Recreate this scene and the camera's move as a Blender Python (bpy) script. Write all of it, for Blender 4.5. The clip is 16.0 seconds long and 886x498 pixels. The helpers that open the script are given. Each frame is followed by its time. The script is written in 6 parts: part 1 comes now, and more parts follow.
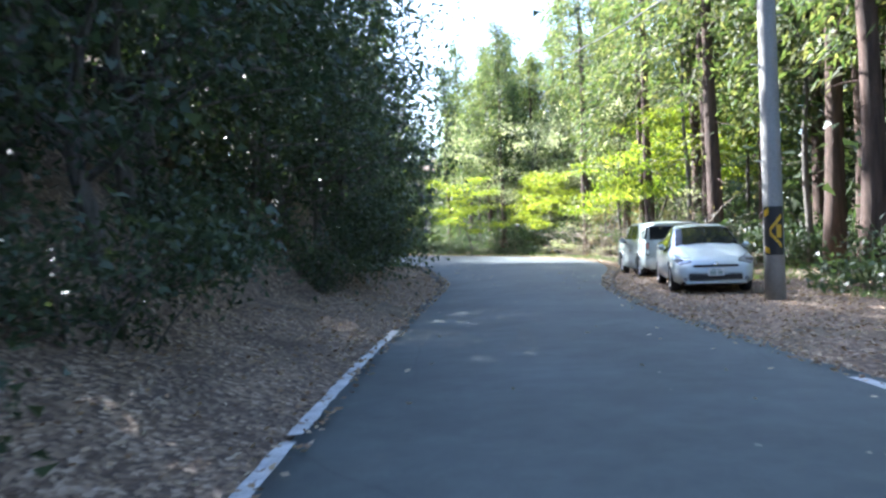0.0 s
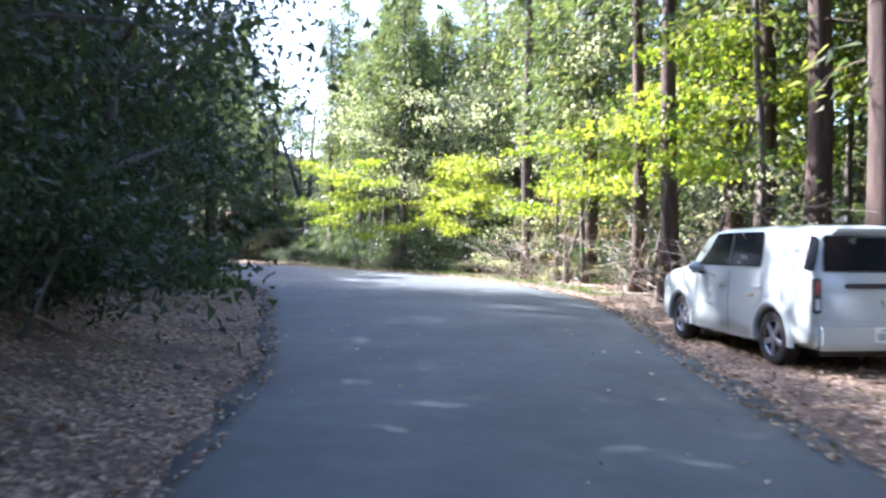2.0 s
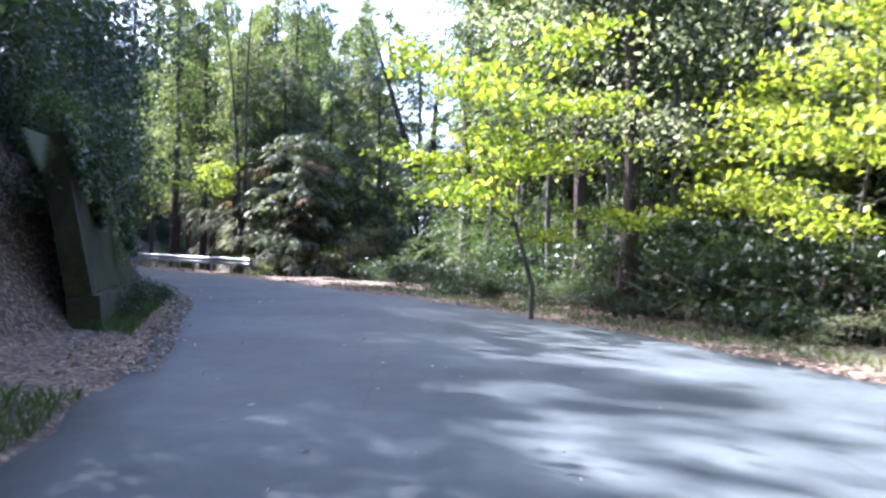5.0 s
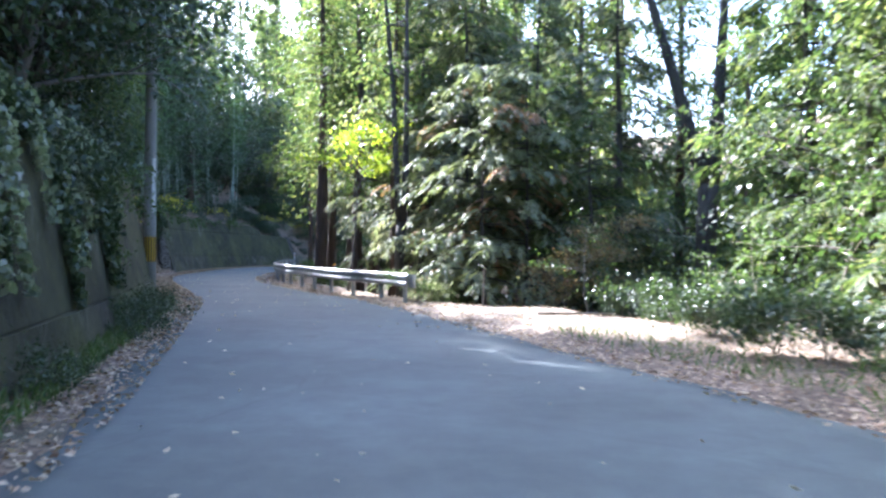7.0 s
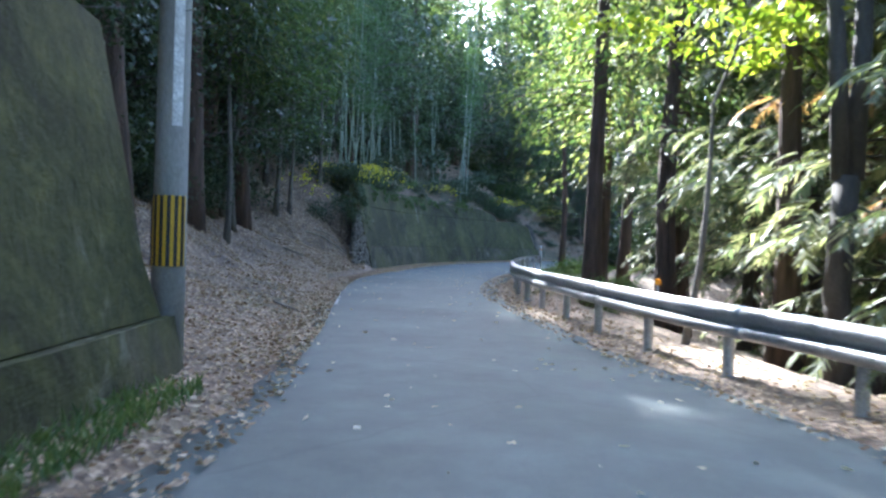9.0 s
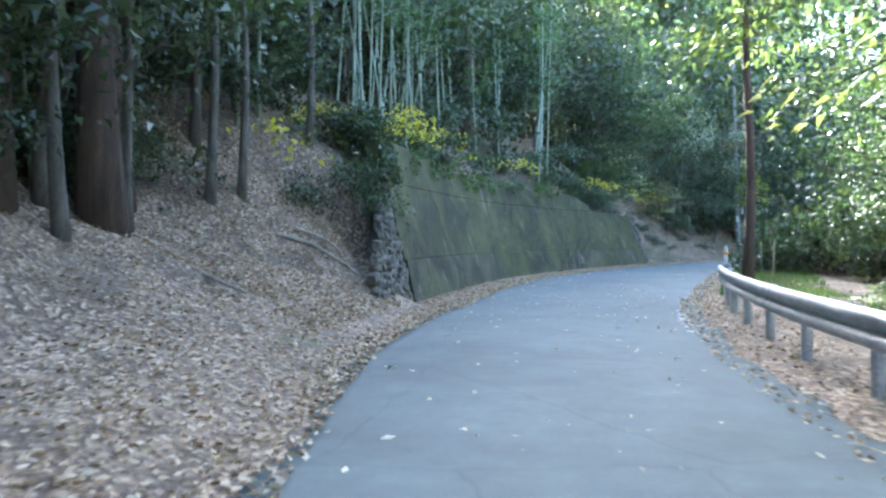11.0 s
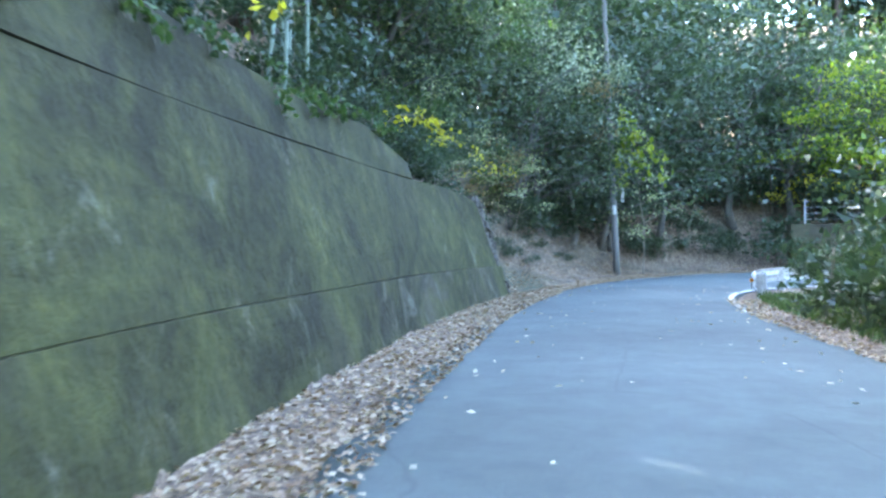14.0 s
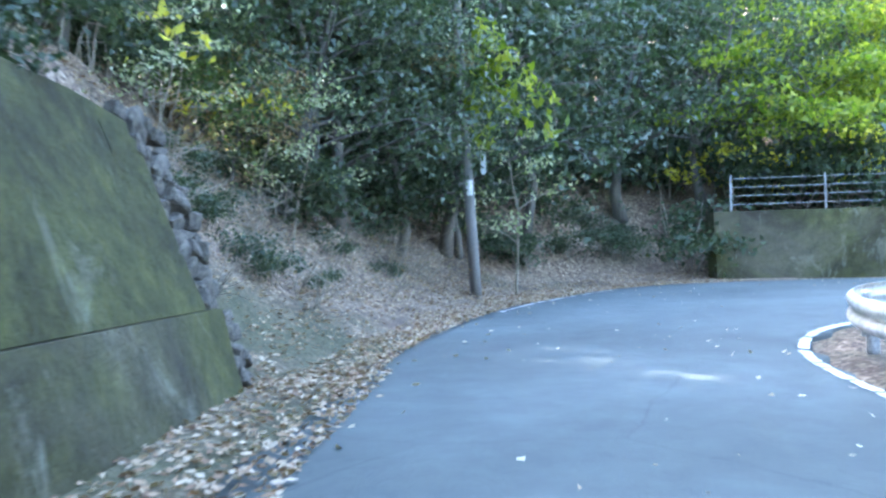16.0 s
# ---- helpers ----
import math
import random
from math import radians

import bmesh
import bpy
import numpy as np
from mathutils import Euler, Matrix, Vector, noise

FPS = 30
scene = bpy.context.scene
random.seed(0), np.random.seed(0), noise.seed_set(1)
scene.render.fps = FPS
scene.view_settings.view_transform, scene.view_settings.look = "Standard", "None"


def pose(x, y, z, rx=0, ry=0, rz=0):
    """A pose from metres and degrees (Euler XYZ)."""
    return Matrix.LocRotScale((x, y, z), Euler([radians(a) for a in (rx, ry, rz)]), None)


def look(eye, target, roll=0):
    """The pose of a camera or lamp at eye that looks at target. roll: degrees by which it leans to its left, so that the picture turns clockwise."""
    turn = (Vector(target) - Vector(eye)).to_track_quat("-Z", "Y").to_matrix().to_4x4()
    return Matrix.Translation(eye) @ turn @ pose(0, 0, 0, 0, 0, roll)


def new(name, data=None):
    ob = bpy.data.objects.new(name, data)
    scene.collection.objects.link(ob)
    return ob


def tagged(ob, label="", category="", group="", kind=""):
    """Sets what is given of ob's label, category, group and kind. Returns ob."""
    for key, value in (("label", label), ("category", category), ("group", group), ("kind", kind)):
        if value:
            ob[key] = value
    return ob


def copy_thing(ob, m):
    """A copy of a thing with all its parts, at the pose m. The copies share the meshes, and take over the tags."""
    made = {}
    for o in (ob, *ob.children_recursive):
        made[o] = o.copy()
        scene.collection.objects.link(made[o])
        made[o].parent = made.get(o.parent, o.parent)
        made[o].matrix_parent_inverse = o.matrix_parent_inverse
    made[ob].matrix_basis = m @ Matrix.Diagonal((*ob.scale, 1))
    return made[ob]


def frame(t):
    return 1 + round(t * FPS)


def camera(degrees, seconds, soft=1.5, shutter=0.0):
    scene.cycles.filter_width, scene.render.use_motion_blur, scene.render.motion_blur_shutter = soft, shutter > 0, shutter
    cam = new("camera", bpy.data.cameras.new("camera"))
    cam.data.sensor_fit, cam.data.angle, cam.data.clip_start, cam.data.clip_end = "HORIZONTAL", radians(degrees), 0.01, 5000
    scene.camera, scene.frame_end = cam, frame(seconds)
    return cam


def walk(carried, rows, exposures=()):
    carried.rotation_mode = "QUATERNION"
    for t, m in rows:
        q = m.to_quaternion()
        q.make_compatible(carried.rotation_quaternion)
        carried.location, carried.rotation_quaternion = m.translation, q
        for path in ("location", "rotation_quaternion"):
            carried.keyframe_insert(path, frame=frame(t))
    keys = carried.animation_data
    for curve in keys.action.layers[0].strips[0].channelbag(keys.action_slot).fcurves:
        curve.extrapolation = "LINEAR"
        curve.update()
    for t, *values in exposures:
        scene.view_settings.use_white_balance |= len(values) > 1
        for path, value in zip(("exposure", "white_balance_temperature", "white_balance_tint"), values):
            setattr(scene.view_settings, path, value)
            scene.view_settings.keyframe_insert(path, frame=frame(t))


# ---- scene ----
# A narrow mountain road through woods, driven along in late autumn morning light.
cam = camera(57.9, 16.0, soft=2.5, shutter=0.2)
PATH = [
    (0, (0.000, 0.000, 1.438), (-0.000, 2.000, 1.407), -2.23),
    (0.5, (-0.034, 3.677, 1.411), (0.097, 5.673, 1.382), -2.13),
    (1, (0.161, 7.446, 1.408), (0.398, 9.432, 1.389), -1.22),
    (1.5, (0.490, 11.299, 1.403), (0.768, 13.279, 1.399), 1.07),
    (2, (0.792, 15.188, 1.400), (1.062, 17.169, 1.384), 0.32),
    (2.5, (1.050, 19.069, 1.404), (1.269, 21.057, 1.394), 1.05),
    (3, (1.169, 22.963, 1.398), (1.334, 24.956, 1.395), 1.57),
    (3.5, (1.184, 26.849, 1.388), (1.299, 28.845, 1.388), 1.43),
    (4, (1.088, 30.769, 1.393), (1.164, 32.767, 1.394), 1.38),
    (4.5, (0.889, 34.718, 1.396), (0.913, 36.718, 1.397), 1.34),
    (5, (0.558, 38.690, 1.398), (0.508, 40.690, 1.399), 1.29),
    (5.5, (0.055, 42.676, 1.398), (-0.094, 44.670, 1.401), 1.25),
    (6, (-0.656, 46.661, 1.398), (-0.921, 48.643, 1.401), 1.20),
    (6.5, (-1.577, 50.635, 1.399), (-1.960, 52.598, 1.407), 0.96),
    (7, (-2.736, 54.560, 1.401), (-3.253, 56.492, 1.405), 0.45),
    (7.5, (-4.166, 58.363, 1.400), (-4.821, 60.253, 1.406), 0.44),
    (8, (-5.889, 61.957, 1.393), (-6.672, 63.798, 1.394), 1.20),
    (8.5, (-7.670, 65.387, 1.389), (-8.599, 67.158, 1.379), 1.53),
    (9, (-9.857, 68.637, 1.397), (-10.912, 70.336, 1.369), 1.93),
    (9.5, (-12.132, 71.806, 1.399), (-13.213, 73.488, 1.371), 1.44),
    (10, (-14.445, 74.935, 1.401), (-15.532, 76.614, 1.372), 0.94),
    (10.5, (-16.787, 78.039, 1.402), (-17.895, 79.704, 1.374), 0.45),
    (11, (-19.169, 81.117, 1.405), (-20.315, 82.756, 1.376), -0.05),
    (11.5, (-21.543, 84.213, 1.410), (-22.710, 85.837, 1.381), -0.54),
    (12, (-23.645, 87.522, 1.408), (-24.707, 89.216, 1.381), -1.32),
    (12.5, (-25.573, 90.954, 1.420), (-26.522, 92.714, 1.396), -2.20),
    (13, (-27.308, 94.379, 1.412), (-28.136, 96.200, 1.389), -1.22),
    (13.5, (-28.826, 97.887, 1.412), (-29.528, 99.759, 1.397), -0.64),
    (14, (-30.054, 101.393, 1.413), (-30.637, 103.306, 1.394), -0.72),
    (14.5, (-30.925, 104.908, 1.407), (-31.402, 106.850, 1.393), -1.22),
    (15, (-31.688, 108.187, 1.383), (-32.037, 110.156, 1.371), -1.85),
    (15.5, (-32.005, 111.282, 1.327), (-32.247, 113.267, 1.316), -1.92),
    (16, (-32.098, 114.348, 1.294), (-32.234, 116.343, 1.280), -1.82),
]
EXPOSE = [(0.0, 2.95, 5400, 14), (0.7, 3.2, 5350, 18), (2.0, 2.9, 5400, 25), (3.5, 2.6, 5300, 30), (6.0, 3.0, 5200, 22), (8.0, 3.6, 5200, 14), (9.0, 3.7, 5250, 11), (11.5, 4.9, 5550, 8), (14.0, 5.15, 5550, 8), (16.0, 5.25, 5600, 10)]
walk(cam, [(t, look(eye, target, roll)) for t, eye, target, roll in PATH], EXPOSE)

# ---- light ----
SUN_AZ, SUN_EL = 52.0, 38.0   # degrees to the left of +y, and up
world = bpy.data.worlds.new("sky")
scene.world = world
world.use_nodes = True
wn = world.node_tree
sky = wn.nodes.new("ShaderNodeTexSky")
sky.sky_type = "NISHITA"
sky.sun_disc = False
sky.sun_elevation, sky.sun_rotation = radians(SUN_EL), radians(-SUN_AZ)
sky.air_density, sky.dust_density = 1.0, 2.5
wn.links.new(sky.outputs[0], wn.nodes["Background"].inputs[0])
wn.nodes["Background"].inputs[1].default_value = 0.11
sun_data = bpy.data.lights.new("sun", "SUN")
sun_data.energy, sun_data.angle, sun_data.color = 5.0, radians(0.6), (1.0, 0.93, 0.82)
sun = new("sun", sun_data)
sun_dir = Vector((-math.sin(radians(SUN_AZ)) * math.cos(radians(SUN_EL)), math.cos(radians(SUN_AZ)) * math.cos(radians(SUN_EL)), math.sin(radians(SUN_EL))))
sun.matrix_world = look(sun_dir * 200, (0, 0, 0))

# ---- materials ----
def material(name, rough=0.8, metal=0.0):
    m = bpy.data.materials.new(name)
    m.use_nodes = True
    b = m.node_tree.nodes["Principled BSDF"]
    b.inputs["Roughness"].default_value, b.inputs["Metallic"].default_value = rough, metal
    return m, m.node_tree, b


def noise_tex(nt, scale, detail=4.0, rough=0.6, stretch=None, co="Object", warp=0.0):
    c = nt.nodes.new("ShaderNodeTexCoord")
    n = nt.nodes.new("ShaderNodeTexNoise")
    n.inputs["Scale"].default_value, n.inputs["Detail"].default_value, n.inputs["Roughness"].default_value = scale, detail, rough
    n.inputs["Distortion"].default_value = warp
    if stretch:
        mp = nt.nodes.new("ShaderNodeMapping")
        mp.inputs["Scale"].default_value = stretch
        nt.links.new(c.outputs[co], mp.inputs[0])
        nt.links.new(mp.outputs[0], n.inputs["Vector"])
    else:
        nt.links.new(c.outputs[co], n.inputs["Vector"])
    return n.outputs[0]


def ramp(nt, fac, stops):
    r = nt.nodes.new("ShaderNodeValToRGB")
    while len(r.color_ramp.elements) < len(stops):
        r.color_ramp.elements.new(0.5)
    for e, (p, c) in zip(r.color_ramp.elements, stops):
        e.position, e.color = p, (*c, 1) if len(c) == 3 else c
    nt.links.new(fac, r.inputs[0])
    return r.outputs[0]


def mix(nt, fac, a, b, mode="MIX"):
    x = nt.nodes.new("ShaderNodeMix")
    x.data_type, x.blend_type = "RGBA", mode
    for sock, v in ((x.inputs[0], fac), (x.inputs[6], a), (x.inputs[7], b)):
        if isinstance(v, (int, float)):
            sock.default_value = v
        elif isinstance(v, tuple):
            sock.default_value = (*v, 1)
        else:
            nt.links.new(v, sock)
    return x.outputs[2]


def bump(nt, b, height, strength=0.5, dist=0.02):
    n = nt.nodes.new("ShaderNodeBump")
    n.inputs["Strength"].default_value, n.inputs["Distance"].default_value = strength, dist
    nt.links.new(height, n.inputs["Height"])
    nt.links.new(n.outputs[0], b.inputs["Normal"])


def blotched(name, dark, light, scale=3.0, fine=40.0, rough=0.85, metal=0.0, relief=0.4, dist=0.01, stretch=None, spread=(0.3, 0.7)):
    """A surface with broad blotches, fine grain and relief."""
    m, nt, b = material(name, rough, metal)
    big = ramp(nt, noise_tex(nt, scale, stretch=stretch), [(spread[0], dark), (spread[1], light)])
    fin = noise_tex(nt, fine, 3.0, stretch=stretch)
    g = ramp(nt, fin, [(0.25, (0.62, 0.62, 0.62)), (0.75, (1.25, 1.25, 1.25))])
    nt.links.new(mix(nt, 1.0, big, g, "MULTIPLY"), b.inputs["Base Color"])
    if relief:
        bump(nt, b, fin, relief, dist)
    return m


def plain(name, color, rough=0.5, metal=0.0, coat=0.0):
    m, nt, b = material(name, rough, metal)
    n = ramp(nt, noise_tex(nt, 6.0), [(0.3, tuple(c * 0.88 for c in color)), (0.7, tuple(min(1, c * 1.06) for c in color))])
    nt.links.new(n, b.inputs["Base Color"])
    b.inputs["Coat Weight"].default_value = coat
    return m


def leafy(name, colors, lit=0.45, rough=0.5, through_tint=(1.35, 1.45, 0.7), gloss=0.4):
    """Leaves: colour by leaf and by plant, gloss on top, light through the blade."""
    m, nt, b = material(name, rough)
    b.inputs["Specular IOR Level"].default_value = gloss
    geo = nt.nodes.new("ShaderNodeNewGeometry")
    info = nt.nodes.new("ShaderNodeObjectInfo")
    tone = nt.nodes.new("ShaderNodeMath")
    tone.operation = "MULTIPLY_ADD"
    tone.inputs[1].default_value, tone.inputs[2].default_value = 0.75, 0.0
    nt.links.new(geo.outputs["Random Per Island"], tone.inputs[0])
    both = nt.nodes.new("ShaderNodeMath")
    both.operation = "MULTIPLY_ADD"
    both.inputs[1].default_value = 0.25
    nt.links.new(info.outputs["Random"], both.inputs[0])
    nt.links.new(tone.outputs[0], both.inputs[2])
    n = len(colors)
    col = ramp(nt, both.outputs[0], [(i / max(1, n - 1), c) for i, c in enumerate(colors)])
    nt.links.new(col, b.inputs["Base Color"])
    tr = nt.nodes.new("ShaderNodeBsdfTranslucent")
    nt.links.new(mix(nt, 1.0, col, through_tint, "MULTIPLY"), tr.inputs[0])
    sh = nt.nodes.new("ShaderNodeMixShader")
    sh.inputs[0].default_value = lit
    nt.links.new(b.outputs[0], sh.inputs[1])
    nt.links.new(tr.outputs[0], sh.inputs[2])
    nt.links.new(sh.outputs[0], nt.nodes["Material Output"].inputs[0])
    return m


M_LEAF_DARK = leafy("evergreen_leaf", [(0.022, 0.040, 0.020), (0.045, 0.070, 0.034), (0.090, 0.115, 0.058)], 0.32, 0.45, gloss=0.5)
M_LEAF_MID = leafy("green_leaf", [(0.04, 0.075, 0.025), (0.075, 0.12, 0.04), (0.135, 0.175, 0.06)], 0.4)
M_LEAF_BRIGHT = leafy("yellow_green_leaf", [(0.07, 0.12, 0.012), (0.15, 0.20, 0.02), (0.27, 0.30, 0.035), (0.42, 0.42, 0.07)], 0.55)
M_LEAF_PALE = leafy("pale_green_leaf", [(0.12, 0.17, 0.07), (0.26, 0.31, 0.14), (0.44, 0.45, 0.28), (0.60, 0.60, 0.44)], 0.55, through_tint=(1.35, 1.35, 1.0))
M_LEAF_YELLOW = leafy("yellow_leaf", [(0.40, 0.34, 0.03), (0.55, 0.47, 0.05), (0.62, 0.58, 0.12)], 0.5)
M_LEAF_RUST = leafy("rusty_leaf", [(0.12, 0.13, 0.07), (0.22, 0.19, 0.11), (0.28, 0.17, 0.09), (0.34, 0.33, 0.20)], 0.4)
M_LEAF_SILVER = leafy("silvery_leaf", [(0.13, 0.16, 0.10), (0.24, 0.27, 0.19), (0.40, 0.42, 0.33)], 0.4, 0.45, gloss=0.7)
M_NEEDLE = leafy("cedar_needle", [(0.03, 0.055, 0.025), (0.065, 0.098, 0.04), (0.13, 0.155, 0.065), (0.23, 0.215, 0.11)], 0.5, 0.6)
M_NEEDLE_PALE = leafy("cypress_spray", [(0.04, 0.07, 0.035), (0.09, 0.12, 0.06), (0.19, 0.20, 0.11), (0.34, 0.33, 0.22)], 0.4, 0.6, through_tint=(1.25, 1.25, 0.85))
M_SPRAY_SILVER = leafy("silvery_spray", [(0.10, 0.12, 0.065), (0.18, 0.20, 0.115), (0.29, 0.30, 0.19)], 0.35, 0.55, gloss=0.45)
M_SPRAY_RUST = leafy("rusty_spray", [(0.20, 0.11, 0.06), (0.33, 0.19, 0.11), (0.40, 0.28, 0.18)], 0.35, 0.6)
M_BAMBOO_LEAF = leafy("bamboo_leaf", [(0.05, 0.10, 0.04), (0.09, 0.15, 0.06), (0.13, 0.19, 0.08)], 0.4)
M_GRASS = leafy("grass_blade", [(0.04, 0.08, 0.025), (0.08, 0.13, 0.04), (0.15, 0.17, 0.07)], 0.35)
M_LITTER = leafy("fallen_leaf", [(0.12, 0.07, 0.045), (0.24, 0.15, 0.09), (0.38, 0.27, 0.17), (0.49, 0.40, 0.29), (0.32, 0.21, 0.125)], 0.12, 0.7, gloss=0.3)
M_LITTER_PALE = leafy("pale_fallen_leaf", [(0.30, 0.22, 0.14), (0.48, 0.40, 0.28), (0.62, 0.56, 0.44)], 0.1, 0.7, gloss=0.3)
M_BARK = blotched("cedar_bark", (0.040, 0.028, 0.021), (0.15, 0.098, 0.070), 1.2, 18, 0.95, relief=0.9, dist=0.03, stretch=(6, 6, 0.7))
M_BARK_GREY = blotched("grey_bark", (0.06, 0.055, 0.045), (0.19, 0.17, 0.14), 1.5, 20, 0.95, relief=0.8, dist=0.02, stretch=(4, 4, 1))
M_BARK_DARK = blotched("dark_bark", (0.03, 0.027, 0.022), (0.085, 0.075, 0.06), 1.5, 20, 0.95, relief=0.8, dist=0.02, stretch=(4, 4, 1))
M_CULM = blotched("bamboo_culm", (0.16, 0.20, 0.13), (0.36, 0.40, 0.30), 0.8, 12, 0.5, relief=0.1)
M_STEM = blotched("pale_dry_stem", (0.16, 0.13, 0.09), (0.40, 0.35, 0.27), 2, 25, 0.9)
M_METAL = blotched("galvanised_steel", (0.34, 0.35, 0.36), (0.55, 0.56, 0.56), 2.0, 30, 0.5, 0.75, 0.1, 0.002)
M_POST = blotched("weathered_steel_post", (0.30, 0.30, 0.29), (0.50, 0.50, 0.48), 3, 30, 0.6, 0.4, 0.1, 0.002)
M_WHITE_PAINT = blotched("chipped_white_paint", (0.50, 0.50, 0.48), (0.80, 0.80, 0.78), 5, 40, 0.5, 0, 0.1, 0.002)
M_POLE = blotched("pole_concrete", (0.20, 0.20, 0.185), (0.34, 0.335, 0.31), 1.2, 60, 0.85, 0, 0.15, 0.003, stretch=(2, 2, 0.3))
M_POLE_OLD = blotched("weathered_pole", (0.13, 0.12, 0.11), (0.27, 0.26, 0.24), 1.2, 60, 0.9, 0, 0.15, 0.003, stretch=(2, 2, 0.3))
M_YELLOW = plain("sign_yellow", (0.62, 0.38, 0.02), 0.5)
M_BLACK = plain("sign_black", (0.02, 0.02, 0.02), 0.5)
M_WIRE = plain("cable_black", (0.02, 0.02, 0.02), 0.6)
M_ORANGE = plain("reflector_orange", (0.75, 0.28, 0.02), 0.25)


def asphalt():
    m, nt, b = material("worn_asphalt", 0.82)
    grain = noise_tex(nt, 160, 2.0)
    wide = ramp(nt, noise_tex(nt, 0.35, 5.0), [(0.3, (0.051, 0.063, 0.059)), (0.7, (0.095, 0.114, 0.107))])
    patch = ramp(nt, noise_tex(nt, 2.2, 6.0, 0.7), [(0.38, (0.86, 0.86, 0.87)), (0.66, (1.12, 1.12, 1.10))])
    g = ramp(nt, grain, [(0.3, (0.7, 0.7, 0.7)), (0.7, (1.3, 1.3, 1.3))])
    col = mix(nt, 1.0, mix(nt, 1.0, wide, patch, "MULTIPLY"), g, "MULTIPLY")
    v = nt.nodes.new("ShaderNodeTexVoronoi")
    v.feature = "DISTANCE_TO_EDGE"
    v.inputs["Scale"].default_value = 0.28
    c = nt.nodes.new("ShaderNodeTexCoord")
    w = nt.nodes.new("ShaderNodeMix")
    w.data_type, w.inputs[0].default_value = "VECTOR", 0.25
    n = nt.nodes.new("ShaderNodeTexNoise")
    n.inputs["Scale"].default_value, n.inputs["Detail"].default_value = 1.2, 6
    nt.links.new(c.outputs["Object"], n.inputs["Vector"])
    nt.links.new(c.outputs["Object"], w.inputs[4])
    nt.links.new(n.outputs[1], w.inputs[5])
    nt.links.new(w.outputs[1], v.inputs["Vector"])
    crack = ramp(nt, v.outputs[0], [(0.0, (0.78, 0.78, 0.78)), (0.004, (1, 1, 1))])
    nt.links.new(mix(nt, 1.0, col, crack, "MULTIPLY"), b.inputs["Base Color"])
    bump(nt, b, grain, 0.35, 0.006)
    return m


def forest_floor():
    m, nt, b = material("leaf_strewn_soil", 0.95)
    leaf = nt.nodes.new("ShaderNodeTexVoronoi")
    leaf.inputs["Scale"].default_value = 21
    c = nt.nodes.new("ShaderNodeTexCoord")
    nt.links.new(c.outputs["Object"], leaf.inputs["Vector"])
    sep = nt.nodes.new("ShaderNodeSeparateColor")
    nt.links.new(leaf.outputs["Color"], sep.inputs[0])
    tone = ramp(nt, sep.outputs[0], [(0.0, (0.06, 0.042, 0.028)), (0.45, (0.14, 0.095, 0.06)), (0.8, (0.25, 0.18, 0.115)), (1.0, (0.40, 0.31, 0.22))])
    soil = ramp(nt, noise_tex(nt, 30, 4), [(0.3, (0.03, 0.022, 0.015)), (0.7, (0.09, 0.065, 0.045))])
    where = ramp(nt, noise_tex(nt, 0.7, 5), [(0.28, (0, 0, 0)), (0.48, (1, 1, 1))])
    low = ramp(nt, noise_tex(nt, 9, 6, 0.7), [(0.3, (0.03, 0.034, 0.015)), (0.7, (0.075, 0.078, 0.034))])
    growth = ramp(nt, noise_tex(nt, 0.11, 8, 0.7), [(0.54, (0, 0, 0)), (0.63, (0.85, 0.85, 0.85))])
    nt.links.new(mix(nt, growth, mix(nt, where, soil, tone), low), b.inputs["Base Color"])
    bump(nt, b, leaf.outputs["Distance"], 0.6, 0.025)
    return m


def mossy_concrete(name="mossy_concrete", moss_from=0.28, crust=0.58):
    """Old dark concrete: broad patches of olive moss, damp grey areas, a few slanting pale runs."""
    m, nt, b = material(name, 0.92)
    base = ramp(nt, noise_tex(nt, 0.8, 7, 0.65), [(0.3, (0.034, 0.030, 0.019)), (0.7, (0.092, 0.082, 0.052))])
    moss = ramp(nt, noise_tex(nt, 4, 7, 0.72), [(0.3, (0.028, 0.031, 0.005)), (0.55, (0.058, 0.061, 0.012)), (0.75, (0.100, 0.101, 0.022))])
    patch = noise_tex(nt, 0.28, 9, 0.62, stretch=(1.0, 1.0, 1.0), warp=0.7)
    where = ramp(nt, patch, [(moss_from, (0, 0, 0)), (moss_from + 0.16, (0.92, 0.92, 0.92))])
    col = mix(nt, where, base, moss)
    damp = ramp(nt, noise_tex(nt, 0.45, 7, 0.62, warp=1.0), [(0.40, (0.46, 0.42, 0.36)), (0.58, (1.15, 1.15, 1.1))])
    col = mix(nt, 1.0, col, damp, "MULTIPLY")
    pale = ramp(nt, noise_tex(nt, 1.0, 7, 0.75, stretch=(1.3, 1.3, 0.8), warp=0.7), [(crust, (0, 0, 0)), (crust + 0.12, (0.6, 0.6, 0.6))])
    col = mix(nt, pale, col, (0.20, 0.195, 0.14))
    grain = noise_tex(nt, 60, 4)
    g = ramp(nt, grain, [(0.3, (0.72, 0.72, 0.72)), (0.7, (1.25, 1.25, 1.25))])
    nt.links.new(mix(nt, 1.0, col, g, "MULTIPLY"), b.inputs["Base Color"])
    bump(nt, b, noise_tex(nt, 7, 6, 0.7), 0.6, 0.06)
    return m


